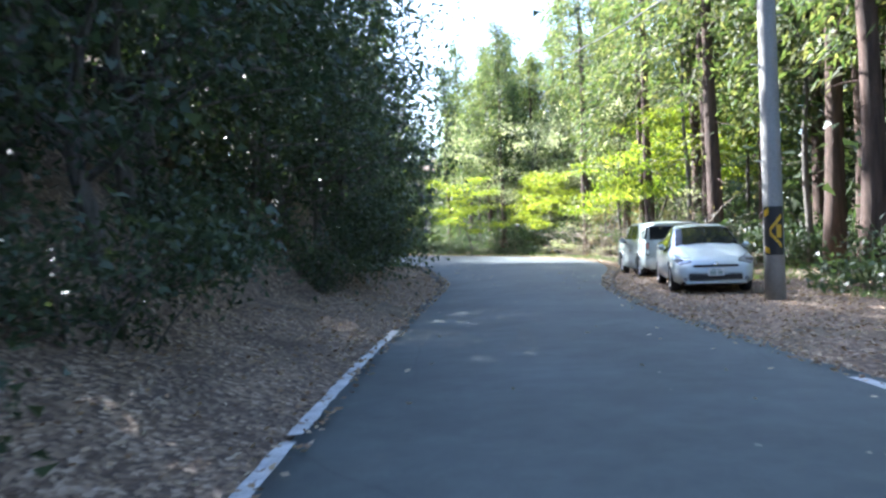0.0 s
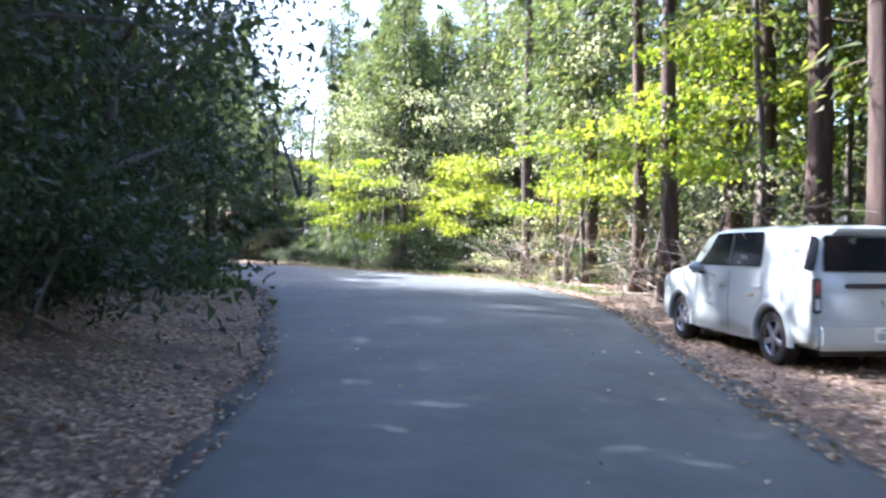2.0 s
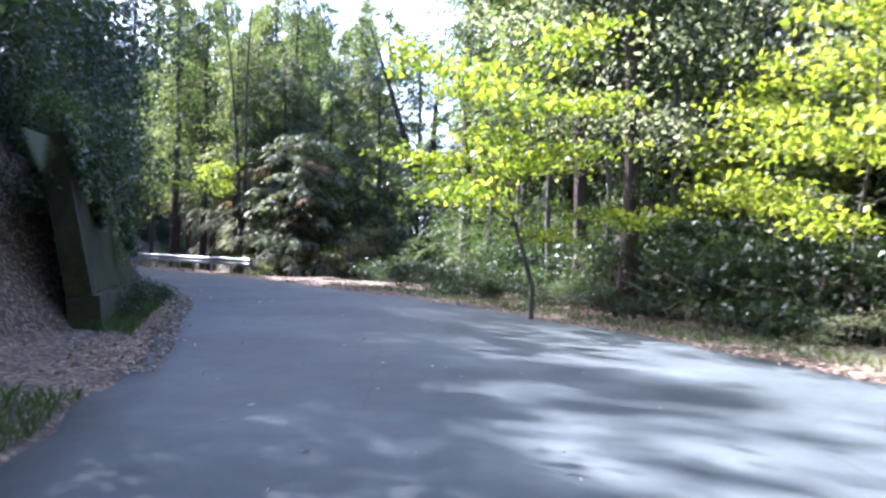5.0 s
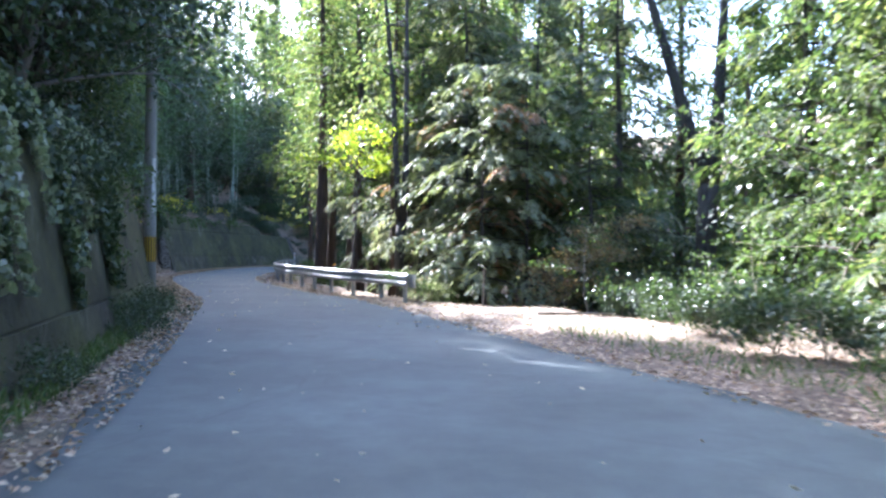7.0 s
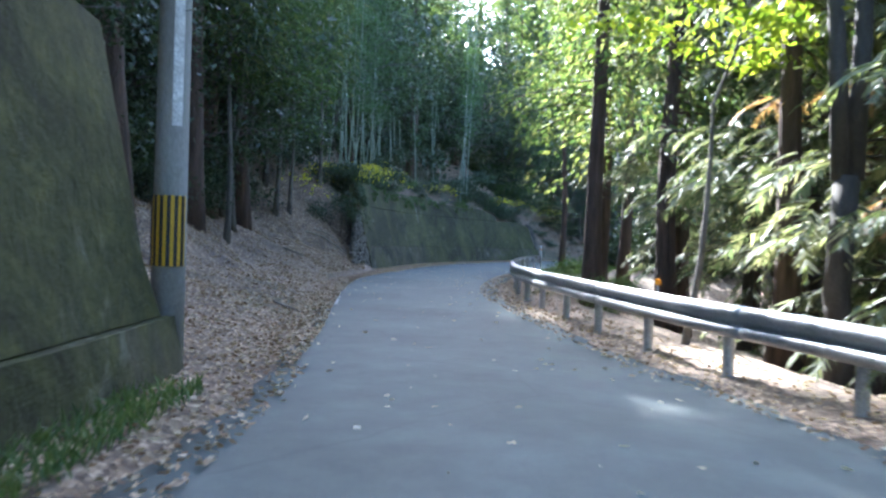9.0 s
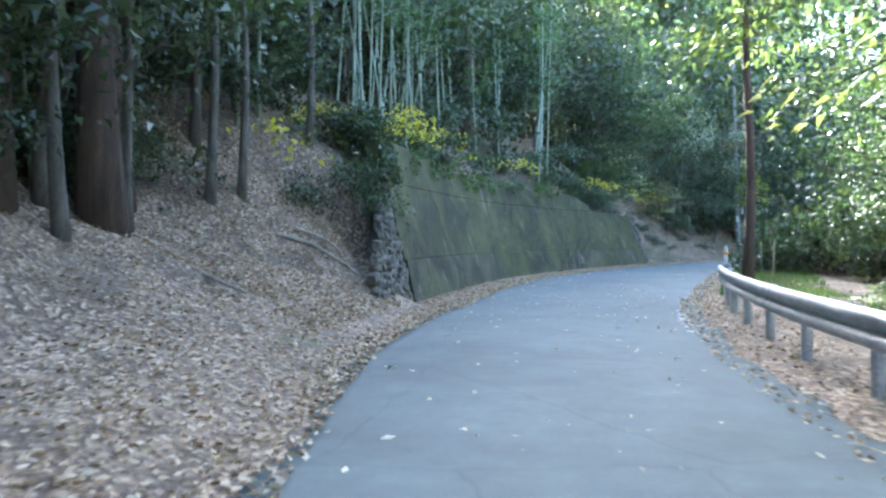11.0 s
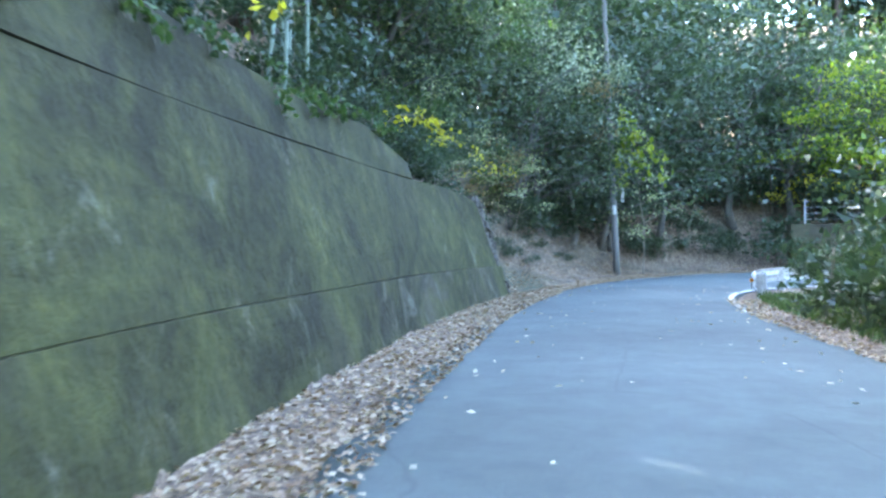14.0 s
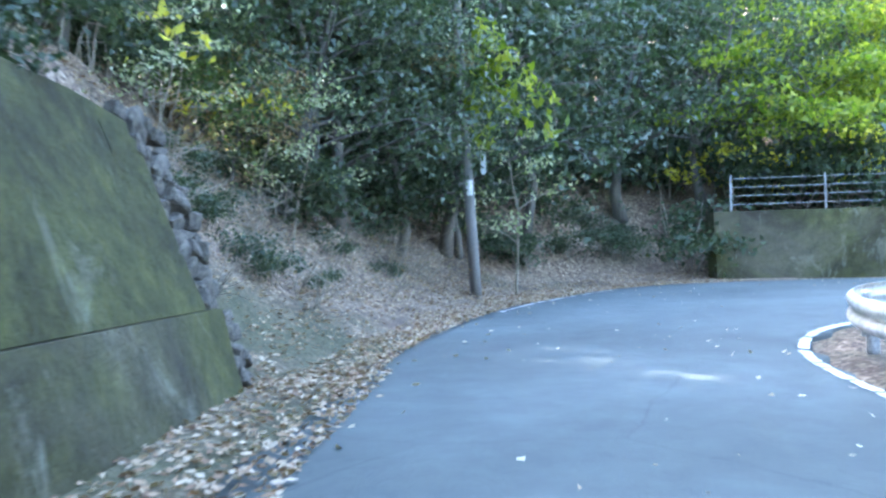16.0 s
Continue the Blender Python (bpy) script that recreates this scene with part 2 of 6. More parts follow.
M_ASPHALT, M_FLOOR, M_MOSSY = asphalt(), forest_floor(), mossy_concrete()
M_FOOTING = mossy_concrete("damp_concrete", 0.38, 0.55)
M_STONE = blotched("rubble_stone", (0.050, 0.044, 0.033), (0.21, 0.185, 0.145), 2.6, 16, 0.95, relief=0.9, dist=0.03)
M_MORTAR = blotched("dark_joint", (0.04, 0.04, 0.035), (0.10, 0.095, 0.08), 4, 30, 0.95)
M_LINE = blotched("worn_road_paint", (0.40, 0.40, 0.38), (0.76, 0.76, 0.73), 4, 60, 0.8, relief=0.1)


def car_paint(name, color):
    m, nt, b = material(name, 0.32)
    dirt = ramp(nt, noise_tex(nt, 2.5, 5), [(0.35, tuple(c * 0.95 for c in color)), (0.65, color)])
    nt.links.new(dirt, b.inputs["Base Color"])
    b.inputs["Coat Weight"].default_value, b.inputs["Coat Roughness"].default_value = 0.8, 0.06
    return m


M_CAR_WHITE, M_CAR_SILVER = car_paint("pearl_white_paint", (0.60, 0.67, 0.66)), car_paint("silver_white_paint", (0.42, 0.475, 0.45))
M_GLASS, _nt, _b = material("tinted_car_glass", 0.04)
_b.inputs["Base Color"].default_value = (0.012, 0.014, 0.016, 1)
_b.inputs["Specular IOR Level"].default_value = 0.13
M_TYRE = blotched("tyre_rubber", (0.015, 0.015, 0.015), (0.035, 0.034, 0.032), 10, 60, 0.85)
M_RIM = plain("alloy_wheel", (0.55, 0.56, 0.57), 0.3, 0.9)
M_LAMP = plain("clear_lamp_lens", (0.42, 0.46, 0.50), 0.1, 0.4)
M_LAMP_RED = plain("red_lamp_lens", (0.20, 0.02, 0.025), 0.12)
M_TRIM = plain("black_plastic_trim", (0.018, 0.018, 0.02), 0.5)
M_CHROME = plain("chrome", (0.7, 0.7, 0.72), 0.12, 1.0)
M_PLATE = plain("plate_white", (0.75, 0.76, 0.74), 0.4)
M_PLATE_INK = plain("plate_green_ink", (0.30, 0.38, 0.34), 0.5)

# ---- building helpers ----
def part(name, bm, mat, parent=None, label="", smooth=False):
    """Links a bmesh as one mesh object under a thing or part."""
    me = bpy.data.meshes.new(name)
    bm.to_mesh(me)
    bm.free()
    me.materials.append(mat)
    if smooth:
        me.shade_smooth()
    ob = new(name, me)
    if parent:
        ob.parent = parent
    if label:
        ob["label"] = label
    return ob


def sheet(name, verts, faces, mat, parent=None, smooth=False):
    me = bpy.data.meshes.new(name)
    me.from_pydata([tuple(v) for v in verts], [], [tuple(f) for f in faces])
    me.materials.append(mat)
    if smooth:
        me.shade_smooth()
    ob = new(name, me)
    if parent:
        ob.parent = parent
    return ob


def quads(name, v, mat, parent=None):
    """n leaves from an array of n x 3 or 4 corners."""
    n = len(v)
    me = bpy.data.meshes.new(name)
    k = v.shape[1]
    me.vertices.add(k * n)
    me.vertices.foreach_set("co", np.ascontiguousarray(v, dtype=np.float32).ravel())
    me.loops.add(k * n)
    me.loops.foreach_set("vertex_index", np.arange(k * n, dtype=np.int32))
    me.polygons.add(n)
    me.polygons.foreach_set("loop_start", np.arange(0, k * n, k, dtype=np.int32))
    me.update(calc_edges=True)
    me.materials.append(mat)
    ob = new(name, me)
    if parent:
        ob.parent = parent
    return ob


def thing(name, label, category, group="", kind=""):
    ob = new(name)
    ob.empty_display_size = 0.2
    return tagged(ob, label, category, group, kind)


def box(bm, x0, x1, y0, y1, z0, z1, bevel=0.0):
    r = bmesh.ops.create_cube(bm, size=1)
    bmesh.ops.scale(bm, vec=(x1 - x0, y1 - y0, z1 - z0), verts=r["verts"])
    bmesh.ops.translate(bm, vec=((x0 + x1) / 2, (y0 + y1) / 2, (z0 + z1) / 2), verts=r["verts"])
    if bevel:
        es = list({e for v in r["verts"] for e in v.link_edges})
        bmesh.ops.bevel(bm, geom=es, offset=bevel, segments=2, affect="EDGES")


def tube(bm, pts, radii, seg=8, cap=True):
    """A tapered tube along points, in a bmesh."""
    rings = []
    n = len(pts)
    for i, p in enumerate(pts):
        d = (pts[min(i + 1, n - 1)] - pts[max(i - 1, 0)]).normalized()
        a = d.cross(Vector((0.3, 1, 0.2))).normalized() if abs(d.y) < 0.9 else d.cross(Vector((1, 0, 0.2))).normalized()
        b = d.cross(a)
        rings.append([bm.verts.new(p + (a * math.cos(2 * math.pi * k / seg) + b * math.sin(2 * math.pi * k / seg)) * radii[i]) for k in range(seg)])
    for r0, r1 in zip(rings, rings[1:]):
        for k in range(seg):
            bm.faces.new((r0[k], r0[(k + 1) % seg], r1[(k + 1) % seg], r1[k]))
    if cap:
        bm.faces.new(rings[-1])
        bm.faces.new(rings[0][::-1])


# ---- the road's plan: left and right edge, station by station ----
LOWER = [(-1.6, -30, 4.3, -30), (-1.5, -8, 4.1, -8), (-1.2, 6, 4.0, 6), (-0.8, 13, 3.9, 13), (-0.35, 19, 4.2, 19), (-0.1, 24, 5.1, 24), (-0.5, 30, 6.5, 30),
         (-1.0, 36, 7.2, 36), (-1.8, 41, 6.8, 42), (-3.0, 47, 5.2, 48.5), (-4.8, 53, 3.0, 54.2), (-6.5, 58.3, 0.3, 59.5), (-9.5, 64.1, -3.2, 64.8), (-12.3, 69.1, -7.0, 70.5), (-14.4, 72.8, -10.2, 75.2)]
UPPER = [(-17.1, 76.8, -13.0, 78.2), (-20.2, 80.9, -16.0, 81.9), (-23.0, 84.7, -19.0, 86.0), (-25.8, 89.0, -21.3, 90.2), (-28.1, 94.0, -23.2, 94.6), (-29.8, 98.0, -24.5, 98.3),
         (-31.2, 102.0, -25.8, 102.8), (-32.3, 106.0, -26.9, 107.4), (-33.0, 111.0, -27.9, 111.6), (-33.5, 116.0, -28.7, 116.3), (-33.6, 120.5, -29.0, 120.5),
         (-33.2, 125.5, -28.6, 123.6), (-31.4, 131.5, -27.0, 126.0), (-27.5, 136.4, -23.5, 127.6), (-21.0, 136.9, -18.0, 128.0), (-12.0, 136.0, -11.0, 128.0)]
EDGES = np.array(LOWER + UPPER, float)


def catmull(rows, sub=10):
    p = np.vstack([2 * rows[0] - rows[1], rows, 2 * rows[-1] - rows[-2]])
    out = []
    for i in range(1, len(p) - 2):
        for k in range(sub):
            u = k / sub
            out.append(0.5 * (2 * p[i] + (p[i + 1] - p[i - 1]) * u + (2 * p[i - 1] - 5 * p[i] + 4 * p[i + 1] - p[i + 2]) * u**2 + (3 * p[i] - p[i - 1] - 3 * p[i + 1] + p[i + 2]) * u**3))
    out.append(rows[-1])
    return np.array(out)


SUB = 10
LINE = catmull(EDGES, SUB)
LEFT, RIGHT = LINE[:, :2], LINE[:, 2:]
CENTRE, ACROSS = (LEFT + RIGHT) / 2, RIGHT - LEFT
WIDTH = np.hypot(*ACROSS.T)


def where(xy):
    """Station, metres beyond the left edge, metres beyond the right edge, for points n x 2."""
    xy = np.atleast_2d(xy)
    k = np.empty(len(xy), int)
    for a in range(0, len(xy), 4000):
        d = ((xy[a:a + 4000, None] - CENTRE[None]) ** 2).sum(-1)
        k[a:a + 4000] = d.argmin(1)
    u = ((xy - LEFT[k]) * ACROSS[k]).sum(-1) / WIDTH[k] ** 2
    far = np.hypot(*(xy - CENTRE[k]).T) - WIDTH[k] / 2
    el = np.where(u < 0.5, np.maximum(-u * WIDTH[k], np.where((k == 0) | (k == len(LINE) - 1), far, -9)), -9.0)
    er = np.where(u >= 0.5, np.maximum((u - 1) * WIDTH[k], np.where((k == 0) | (k == len(LINE) - 1), far, -9)), -9.0)
    return k / SUB, el, er


# left bank: station -> (flat strip, foot slope width, foot slope, steep slope, its height, upper slope)
L_ST = [0, 4, 7, 8, 9, 9.9, 10.2, 14.35, 14.7, 15.5, 18.3, 18.6, 19.12, 19.32, 25.05, 25.35, 26.6, 27.5, 28.2, 28.4, 31]
L_FLAT = [0.5, 0.5, 0.7, 1.6, 1.5, 1.0, 1.2, 1.2, 0.6, 0.4, 0.4, 0.4, 0.5, 1.2, 1.2, 0.75, 0.6, 0.9, 0.9, 1.9, 1.9]
L_FOOT = [0.28, 0.28, 0.3, 0.1, 0.1, 0.2, 0.1, 0.1, 0.4, 0.35, 0.38, 0.58, 0.9, 0.1, 0.1, 0.6, 0.5, 0.2, 0.2, 0.1, 0.1]
L_FOOTW = [1.6, 1.6, 1.4, 1.0, 0.8, 0.3, 0.05, 0.05, 1.0, 2.2, 2.2, 2.4, 1.7, 0.05, 0.05, 0.6, 1.6, 1.8, 1.0, 0.05, 0.05]
L_STEEP = [1.1, 1.1, 1.1, 0.6, 0.6, 1.5, 5.0, 5.0, 1.0, 0.62, 0.62, 0.8, 1.4, 5.0, 5.0, 1.35, 1.0, 0.8, 0.8, 5.0, 5.0]
L_HIGH = [5, 5, 4, 3, 3, 3, 2.6, 2.6, 3.5, 4.5, 4.5, 2.6, 2.2, 2.7, 2.2, 3, 4, 3, 2, 1.5, 1.5]
L_UP = [0.6, 0.6, 0.55, 0.4, 0.4, 0.5, 0.55, 0.6, 0.7, 0.7, 0.75, 0.75, 0.75, 0.8, 0.8, 0.75, 0.7, 0.65, 0.6, 0.6, 0.55]
R_ST = [0, 4, 7, 9, 13, 14, 19, 20, 26, 31]
R_FLAT = [7, 7, 4, 3.0, 4.0, 1.3, 1.2, 3.5, 3, 4]
R_SLOPE = [-0.08, -0.08, -0.12, -0.18, -0.15, -0.35, -0.3, -0.1, -0.05, -0.1]


def rumple(x, y):
    return (0.25 * np.sin(0.9 * x + 1.3 * np.sin(0.37 * y)) * np.sin(0.8 * y + 0.7 * np.sin(0.5 * x)) + 0.12 * np.sin(2.3 * x + y) * np.sin(1.9 * y - 0.6 * x))


def height(xy):
    xy = np.atleast_2d(np.asarray(xy, float))
    st, el, er = where(xy)
    g = lambda tab, ST=L_ST: np.interp(st, ST, tab)  # noqa: E731
    flat, footw = g(L_FLAT), g(L_FOOTW)
    e1 = np.clip(el - flat, 0, footw)
    steepw = g(L_HIGH) / g(L_STEEP)
    e2 = np.clip(el - flat - footw, 0, steepw)
    e3 = np.clip(el - flat - footw - steepw, 0, 28)
    zl = e1 * g(L_FOOT) + e2 * g(L_STEEP) + e3 * g(L_UP)
    rf = np.interp(st, R_ST, R_FLAT)
    zr = np.clip(er - rf, 0, 22) * np.interp(st, R_ST, R_SLOPE)
    rough = np.clip(np.maximum((el - flat) / 2.0, (er - 2.0) / 4.0), 0, 1)
    z = np.where(el > -5, zl, zr) + rough * rumple(xy[:, 0], xy[:, 1])
    inside = (el <= 0.0) & (er <= 0.0)
    edge = np.maximum(el, er)
    lip = np.clip(edge / 0.35, 0, 1) * 0.05 - 0.06
    return np.where(inside, -0.12, z + lip + 0.02)


def ground_z(x, y):
    return float(height([(x, y)])[0])


def grow(a, b, step, out):
    """Even steps between a and b, then ever wider ones to the horizon."""
    mid = list(np.arange(a, b, step))
    lo, hi, s = [], [], step
    x0, x1 = a, b
    while x1 < out:
        s *= 1.35
        x0 -= s
        x1 += s
        lo.append(x0)
        hi.append(x1)
    return np.array(lo[::-1] + mid + [b] + hi)


GX, GY = grow(-60, 24, 0.5, 900), grow(-14, 150, 0.5, 900)
gx, gy = np.meshgrid(GX, GY)
gxy = np.stack([gx.ravel(), gy.ravel()], 1)
gz = height(gxy)
nx, ny = len(GX), len(GY)
idx = np.arange(nx * ny).reshape(ny, nx)
gf = np.stack([idx[:-1, :-1], idx[:-1, 1:], idx[1:, 1:], idx[1:, :-1]], -1).reshape(-1, 4)
ground = sheet("ground", np.column_stack([gxy, gz]).tolist(), gf.tolist(), M_FLOOR, smooth=True)
tagged(ground, "brown leaf-strewn forest soil with banks and slopes", "ground", kind="structure")

# road: a crowned ribbon with thickness at its sides
cross = [(0.0, -0.12), (0.0, -0.015), (0.06, 0.0), (0.25, 0.02), (0.5, 0.03), (0.75, 0.02), (0.94, 0.0), (1.0, -0.015), (1.0, -0.12)]
wob = 0.07 * np.sin(np.arange(len(LINE)) * 1.7) + 0.06 * np.sin(np.arange(len(LINE)) * 0.63)
rv, rf_ = [], []
for i in range(len(LINE)):
    for u, z in cross:
        edge = wob[i] / WIDTH[i] * (1 if u < 0.5 else -1) * (1 if u in (0.0, 1.0) else 0)
        p = LEFT[i] + ACROSS[i] * (u + edge)
        rv.append((p[0], p[1], z))
for i in range(len(LINE) - 1):
    for k in range(len(cross) - 1):
        a = i * len(cross) + k
        rf_.append((a, a + 1, a + 1 + len(cross), a + len(cross)))
road = sheet("road", rv, rf_, M_ASPHALT, smooth=True)
tagged(road, "narrow grey worn asphalt mountain road", "road", kind="structure")


def road_z(u):
    return float(np.interp(u, [c[0] for c in cross[1:-1]], [c[1] for c in cross[1:-1]]))


def painted_line(name, st0, st1, u_off, side, width=0.15, gaps=0.0, seed=1):
    """A worn edge line, u_off metres inside the given edge."""
    rnd = random.Random(seed)
    bm = bmesh.new()
    prev = None
    for s in np.arange(st0, st1, 0.02):
        i = s * SUB
        k = min(int(i), len(LINE) - 2)
        f = i - k
        l, r = LEFT[k] * (1 - f) + LEFT[k + 1] * f, RIGHT[k] * (1 - f) + RIGHT[k + 1] * f
        w = np.hypot(*(r - l))
        us = [u_off / w, (u_off + width) / w] if side == "L" else [1 - (u_off + width) / w, 1 - u_off / w]
        jit = [rnd.uniform(-0.012, 0.012) for _ in us]
        cur = [bm.verts.new((*(l + (r - l) * (u + j / w)), road_z(u) + 0.006)) for u, j in zip(us, jit)]
        if prev and rnd.random() >= gaps:
            bm.faces.new((prev[0], prev[1], cur[1], cur[0]))
        prev = cur
    return tagged(part(name, bm, M_LINE), "worn white painted road edge line", "road marking", kind="structure")

def at(st, side, off):
    """The plan place off metres beyond the left or right edge at a station, and the direction along the road."""
    i = min(max(st * SUB, 0), len(LINE) - 1.001)
    k = int(i)
    f = i - k
    l, r = LEFT[k] * (1 - f) + LEFT[k + 1] * f, RIGHT[k] * (1 - f) + RIGHT[k + 1] * f
    a = (r - l) / np.hypot(*(r - l))
    c = CENTRE[min(k + 1, len(LINE) - 1)] - CENTRE[k]
    return (l - a * off if side == "L" else r + a * off), c / np.hypot(*c)


# ---- white lines ----
painted_line("edge_line_1", 1.0, 2.95, -0.03, "L", 0.13, 0.03)
painted_line("edge_line_2", 1.0, 2.15, 0.15, "R", 0.15, 0.05, 2)
painted_line("edge_line_3", 24.3, 29.0, 0.03, "R", 0.12, 0.12, 3)
painted_line("edge_line_4", 26.6, 27.6, 0.25, "L", 0.12, 0.25, 4)
painted_line("edge_line_5", 18.4, 20.0, 0.35, "R", 0.11, 0.93, 5)
painted_line("edge_line_6", 16.0, 16.5, 0.15, "L", 0.12, 0.3, 6)


# ---- retaining walls ----
def wall_lift(name, parent, st0, st1, off, z0, z1, batter, thick, seed, mat, step=0.05, lean_end=0.0):
    """One poured lift of a battered wall along the left edge; z1 may be a function of 0..1 along the wall."""
    rnd = np.random.RandomState(seed)
    sts = np.arange(st0, st1 + 1e-6, step)
    nz = 7
    bm = bmesh.new()
    rows = []
    for i, s in enumerate(sts):
        u = (s - st0) / (st1 - st0)
        top = z1(u) if callable(z1) else z1
        low = z0(u) if callable(z0) else z0
        col = []
        for k in range(nz):
            z = low + (top - low) * k / (nz - 1)
            j = 0.012 * math.sin(0.31 * i + 0.7 * k) + rnd.uniform(-0.003, 0.003)
            p, _ = at(s - lean_end * z * (u > 0.98), "L", off + batter * z + j)
            col.append(bm.verts.new((p[0], p[1], z)))
        for k in (nz - 1, 0):
            z = low + (top - low) * k / (nz - 1)
            p, _ = at(s - lean_end * z * (u > 0.98), "L", off + batter * z + thick)
            col.append(bm.verts.new((p[0], p[1], z - 0.02)))
        rows.append(col)
    n = nz + 2
    for a, b in zip(rows, rows[1:]):
        for k in range(n):
            bm.faces.new((a[k], a[(k + 1) % n], b[(k + 1) % n], b[k]))
    bm.faces.new(rows[0])
    bm.faces.new(rows[-1][::-1])
    bmesh.ops.recalc_face_normals(bm, faces=bm.faces)
    return part(name, bm, mat, parent)


wall_lower = thing("wall_lower", "mossy green concrete retaining wall beside the road", "retaining wall", kind="structure")
wall_lift("footing", wall_lower, 9.7, 14.42, 0.82, -0.2, 0.55, 0.14, 0.5, 1, M_FOOTING)
wall_lift("wall_face", wall_lower, 9.7, 14.42, 0.88, 0.562, lambda u: 3.1 + 0.3 * math.sin(9 * u), 0.2, 0.4, 2, M_MOSSY, lean_end=0.09)
wall_upper = thing("wall_upper", "tall mossy streaked concrete retaining wall with a dark joint", "retaining wall", kind="structure")
wall_lift("footing", wall_upper, 19.14, 25.2, 0.84, -0.2, lambda u: 0.93 - 0.16 * u * u, 0.26, 0.5, 3, M_FOOTING)
wall_lift("wall_face", wall_upper, 19.14, 25.2, 0.88, lambda u: 0.938 - 0.16 * u * u, lambda u: float(np.interp(u, [0, 0.9, 0.95, 1], [2.6, 2.6, 2.5, 2.22])), 0.26, 0.4, 4, M_MOSSY, lean_end=0.06)
wall_lift("wall_cap_lift", wall_upper, 19.14, 24.0, 0.885, 2.616, lambda u: 3.5 - 0.2 * u + 0.1 * math.sin(14 * u) - (0.5 * max(0, u - 0.9) / 0.1), 0.26, 0.36, 5, M_MOSSY)

# low wall beyond the bend, with a wire fence
wall_bend = thing("wall_bend", "low mossy concrete wall beyond the bend", "retaining wall", kind="structure")
wall_lift("wall_face", wall_bend, 28.36, 30.95, 0.95, -0.2, 1.95, 0.06, 0.4, 6, M_FOOTING)
fence = thing("wire_fence", "rusty wire fence with thin posts on a low wall", "fence")
for i in range(7):
    p, _ = at(28.46 + 0.38 * i, "L", 1.25)
    bm = bmesh.new()
    tube(bm, [Vector((p[0], p[1], 1.9)), Vector((p[0], p[1], 3.0))], [0.03, 0.028], 6)
    part("post", bm, M_POST, fence)
for z in (2.15, 2.4, 2.65, 2.9):
    bm = bmesh.new()
    tube(bm, [Vector((*at(28.46 + 0.19 * i, "L", 1.25)[0], z)) for i in range(13)], [0.008] * 13, 4)
    part("wire", bm, M_POST, fence)

# rubble stone wall beside the tall wall
stone_wall = thing("wall_rubble", "grey rubble stone wall with deep joints", "stone wall", kind="structure")
wall_lift("backing", stone_wall, 18.9, 19.15, 1.06, -0.2, lambda u: 1.0 + 1.1 * u, 0.26, 0.3, 7, M_MORTAR)
stone_meshes = []
for k in range(6):
    rnd = random.Random(50 + k)
    bm = bmesh.new()
    bmesh.ops.create_icosphere(bm, subdivisions=2, radius=0.5)
    for v in bm.verts:
        f = 1 + 0.28 * noise.noise(v.co * 2.3 + Vector((k * 7, 0, 0)))
        v.co = Vector((max(-0.33, min(0.33, v.co.x * f)), max(-0.33, min(0.33, v.co.y * f)), max(-0.31, min(0.31, v.co.z * f))))
    me = bpy.data.meshes.new("stone")
    bm.to_mesh(me)
    bm.free()
    me.materials.append(M_STONE)
    stone_meshes.append(me)
def lay_stones(seed, s0, s1, off, top):
    """Courses of rubble between two stations; top gives the height at a station."""
    rnd = random.Random(seed)
    z, row = 0.06, 0
    while z < 2.7:
        s = s0(z) + (row % 2) * 0.02
        while s < s1(z):
            if z < top(s):
                p, d = at(s, "L", off + 0.26 * z + rnd.uniform(-0.05, 0.05))
                ob = new("stone", rnd.choice(stone_meshes))
                ob.parent = stone_wall
                ob.location = (p[0], p[1], z + rnd.uniform(-0.04, 0.04))
                ob.rotation_euler = (rnd.uniform(-0.4, 0.4), rnd.uniform(-0.6, 0.6), math.atan2(d[1], d[0]) + rnd.uniform(-0.3, 0.3))
                ob.scale = (rnd.uniform(0.24, 0.48), rnd.uniform(0.18, 0.28), rnd.uniform(0.20, 0.34))
            s += rnd.uniform(0.03, 0.056)
        z += 0.15
        row += 1


lay_stones(9, lambda z: 18.70 + 0.05 * z, lambda z: 19.16, 1.0, lambda s: 0.8 + 1.7 * (s - 18.7) / 0.46)
lay_stones(10, lambda z: 25.19 - 0.055 * z, lambda z: 25.30 - 0.05 * z, 0.98, lambda s: 2.5)


# ---- guard rails ----
W_BEAM = [(0.0, -0.175), (0.05, -0.14), (0.075, -0.10), (0.06, -0.055), (0.01, -0.015), (0.01, 0.015), (0.06, 0.055), (0.075, 0.10), (0.05, 0.14), (0.0, 0.175)]


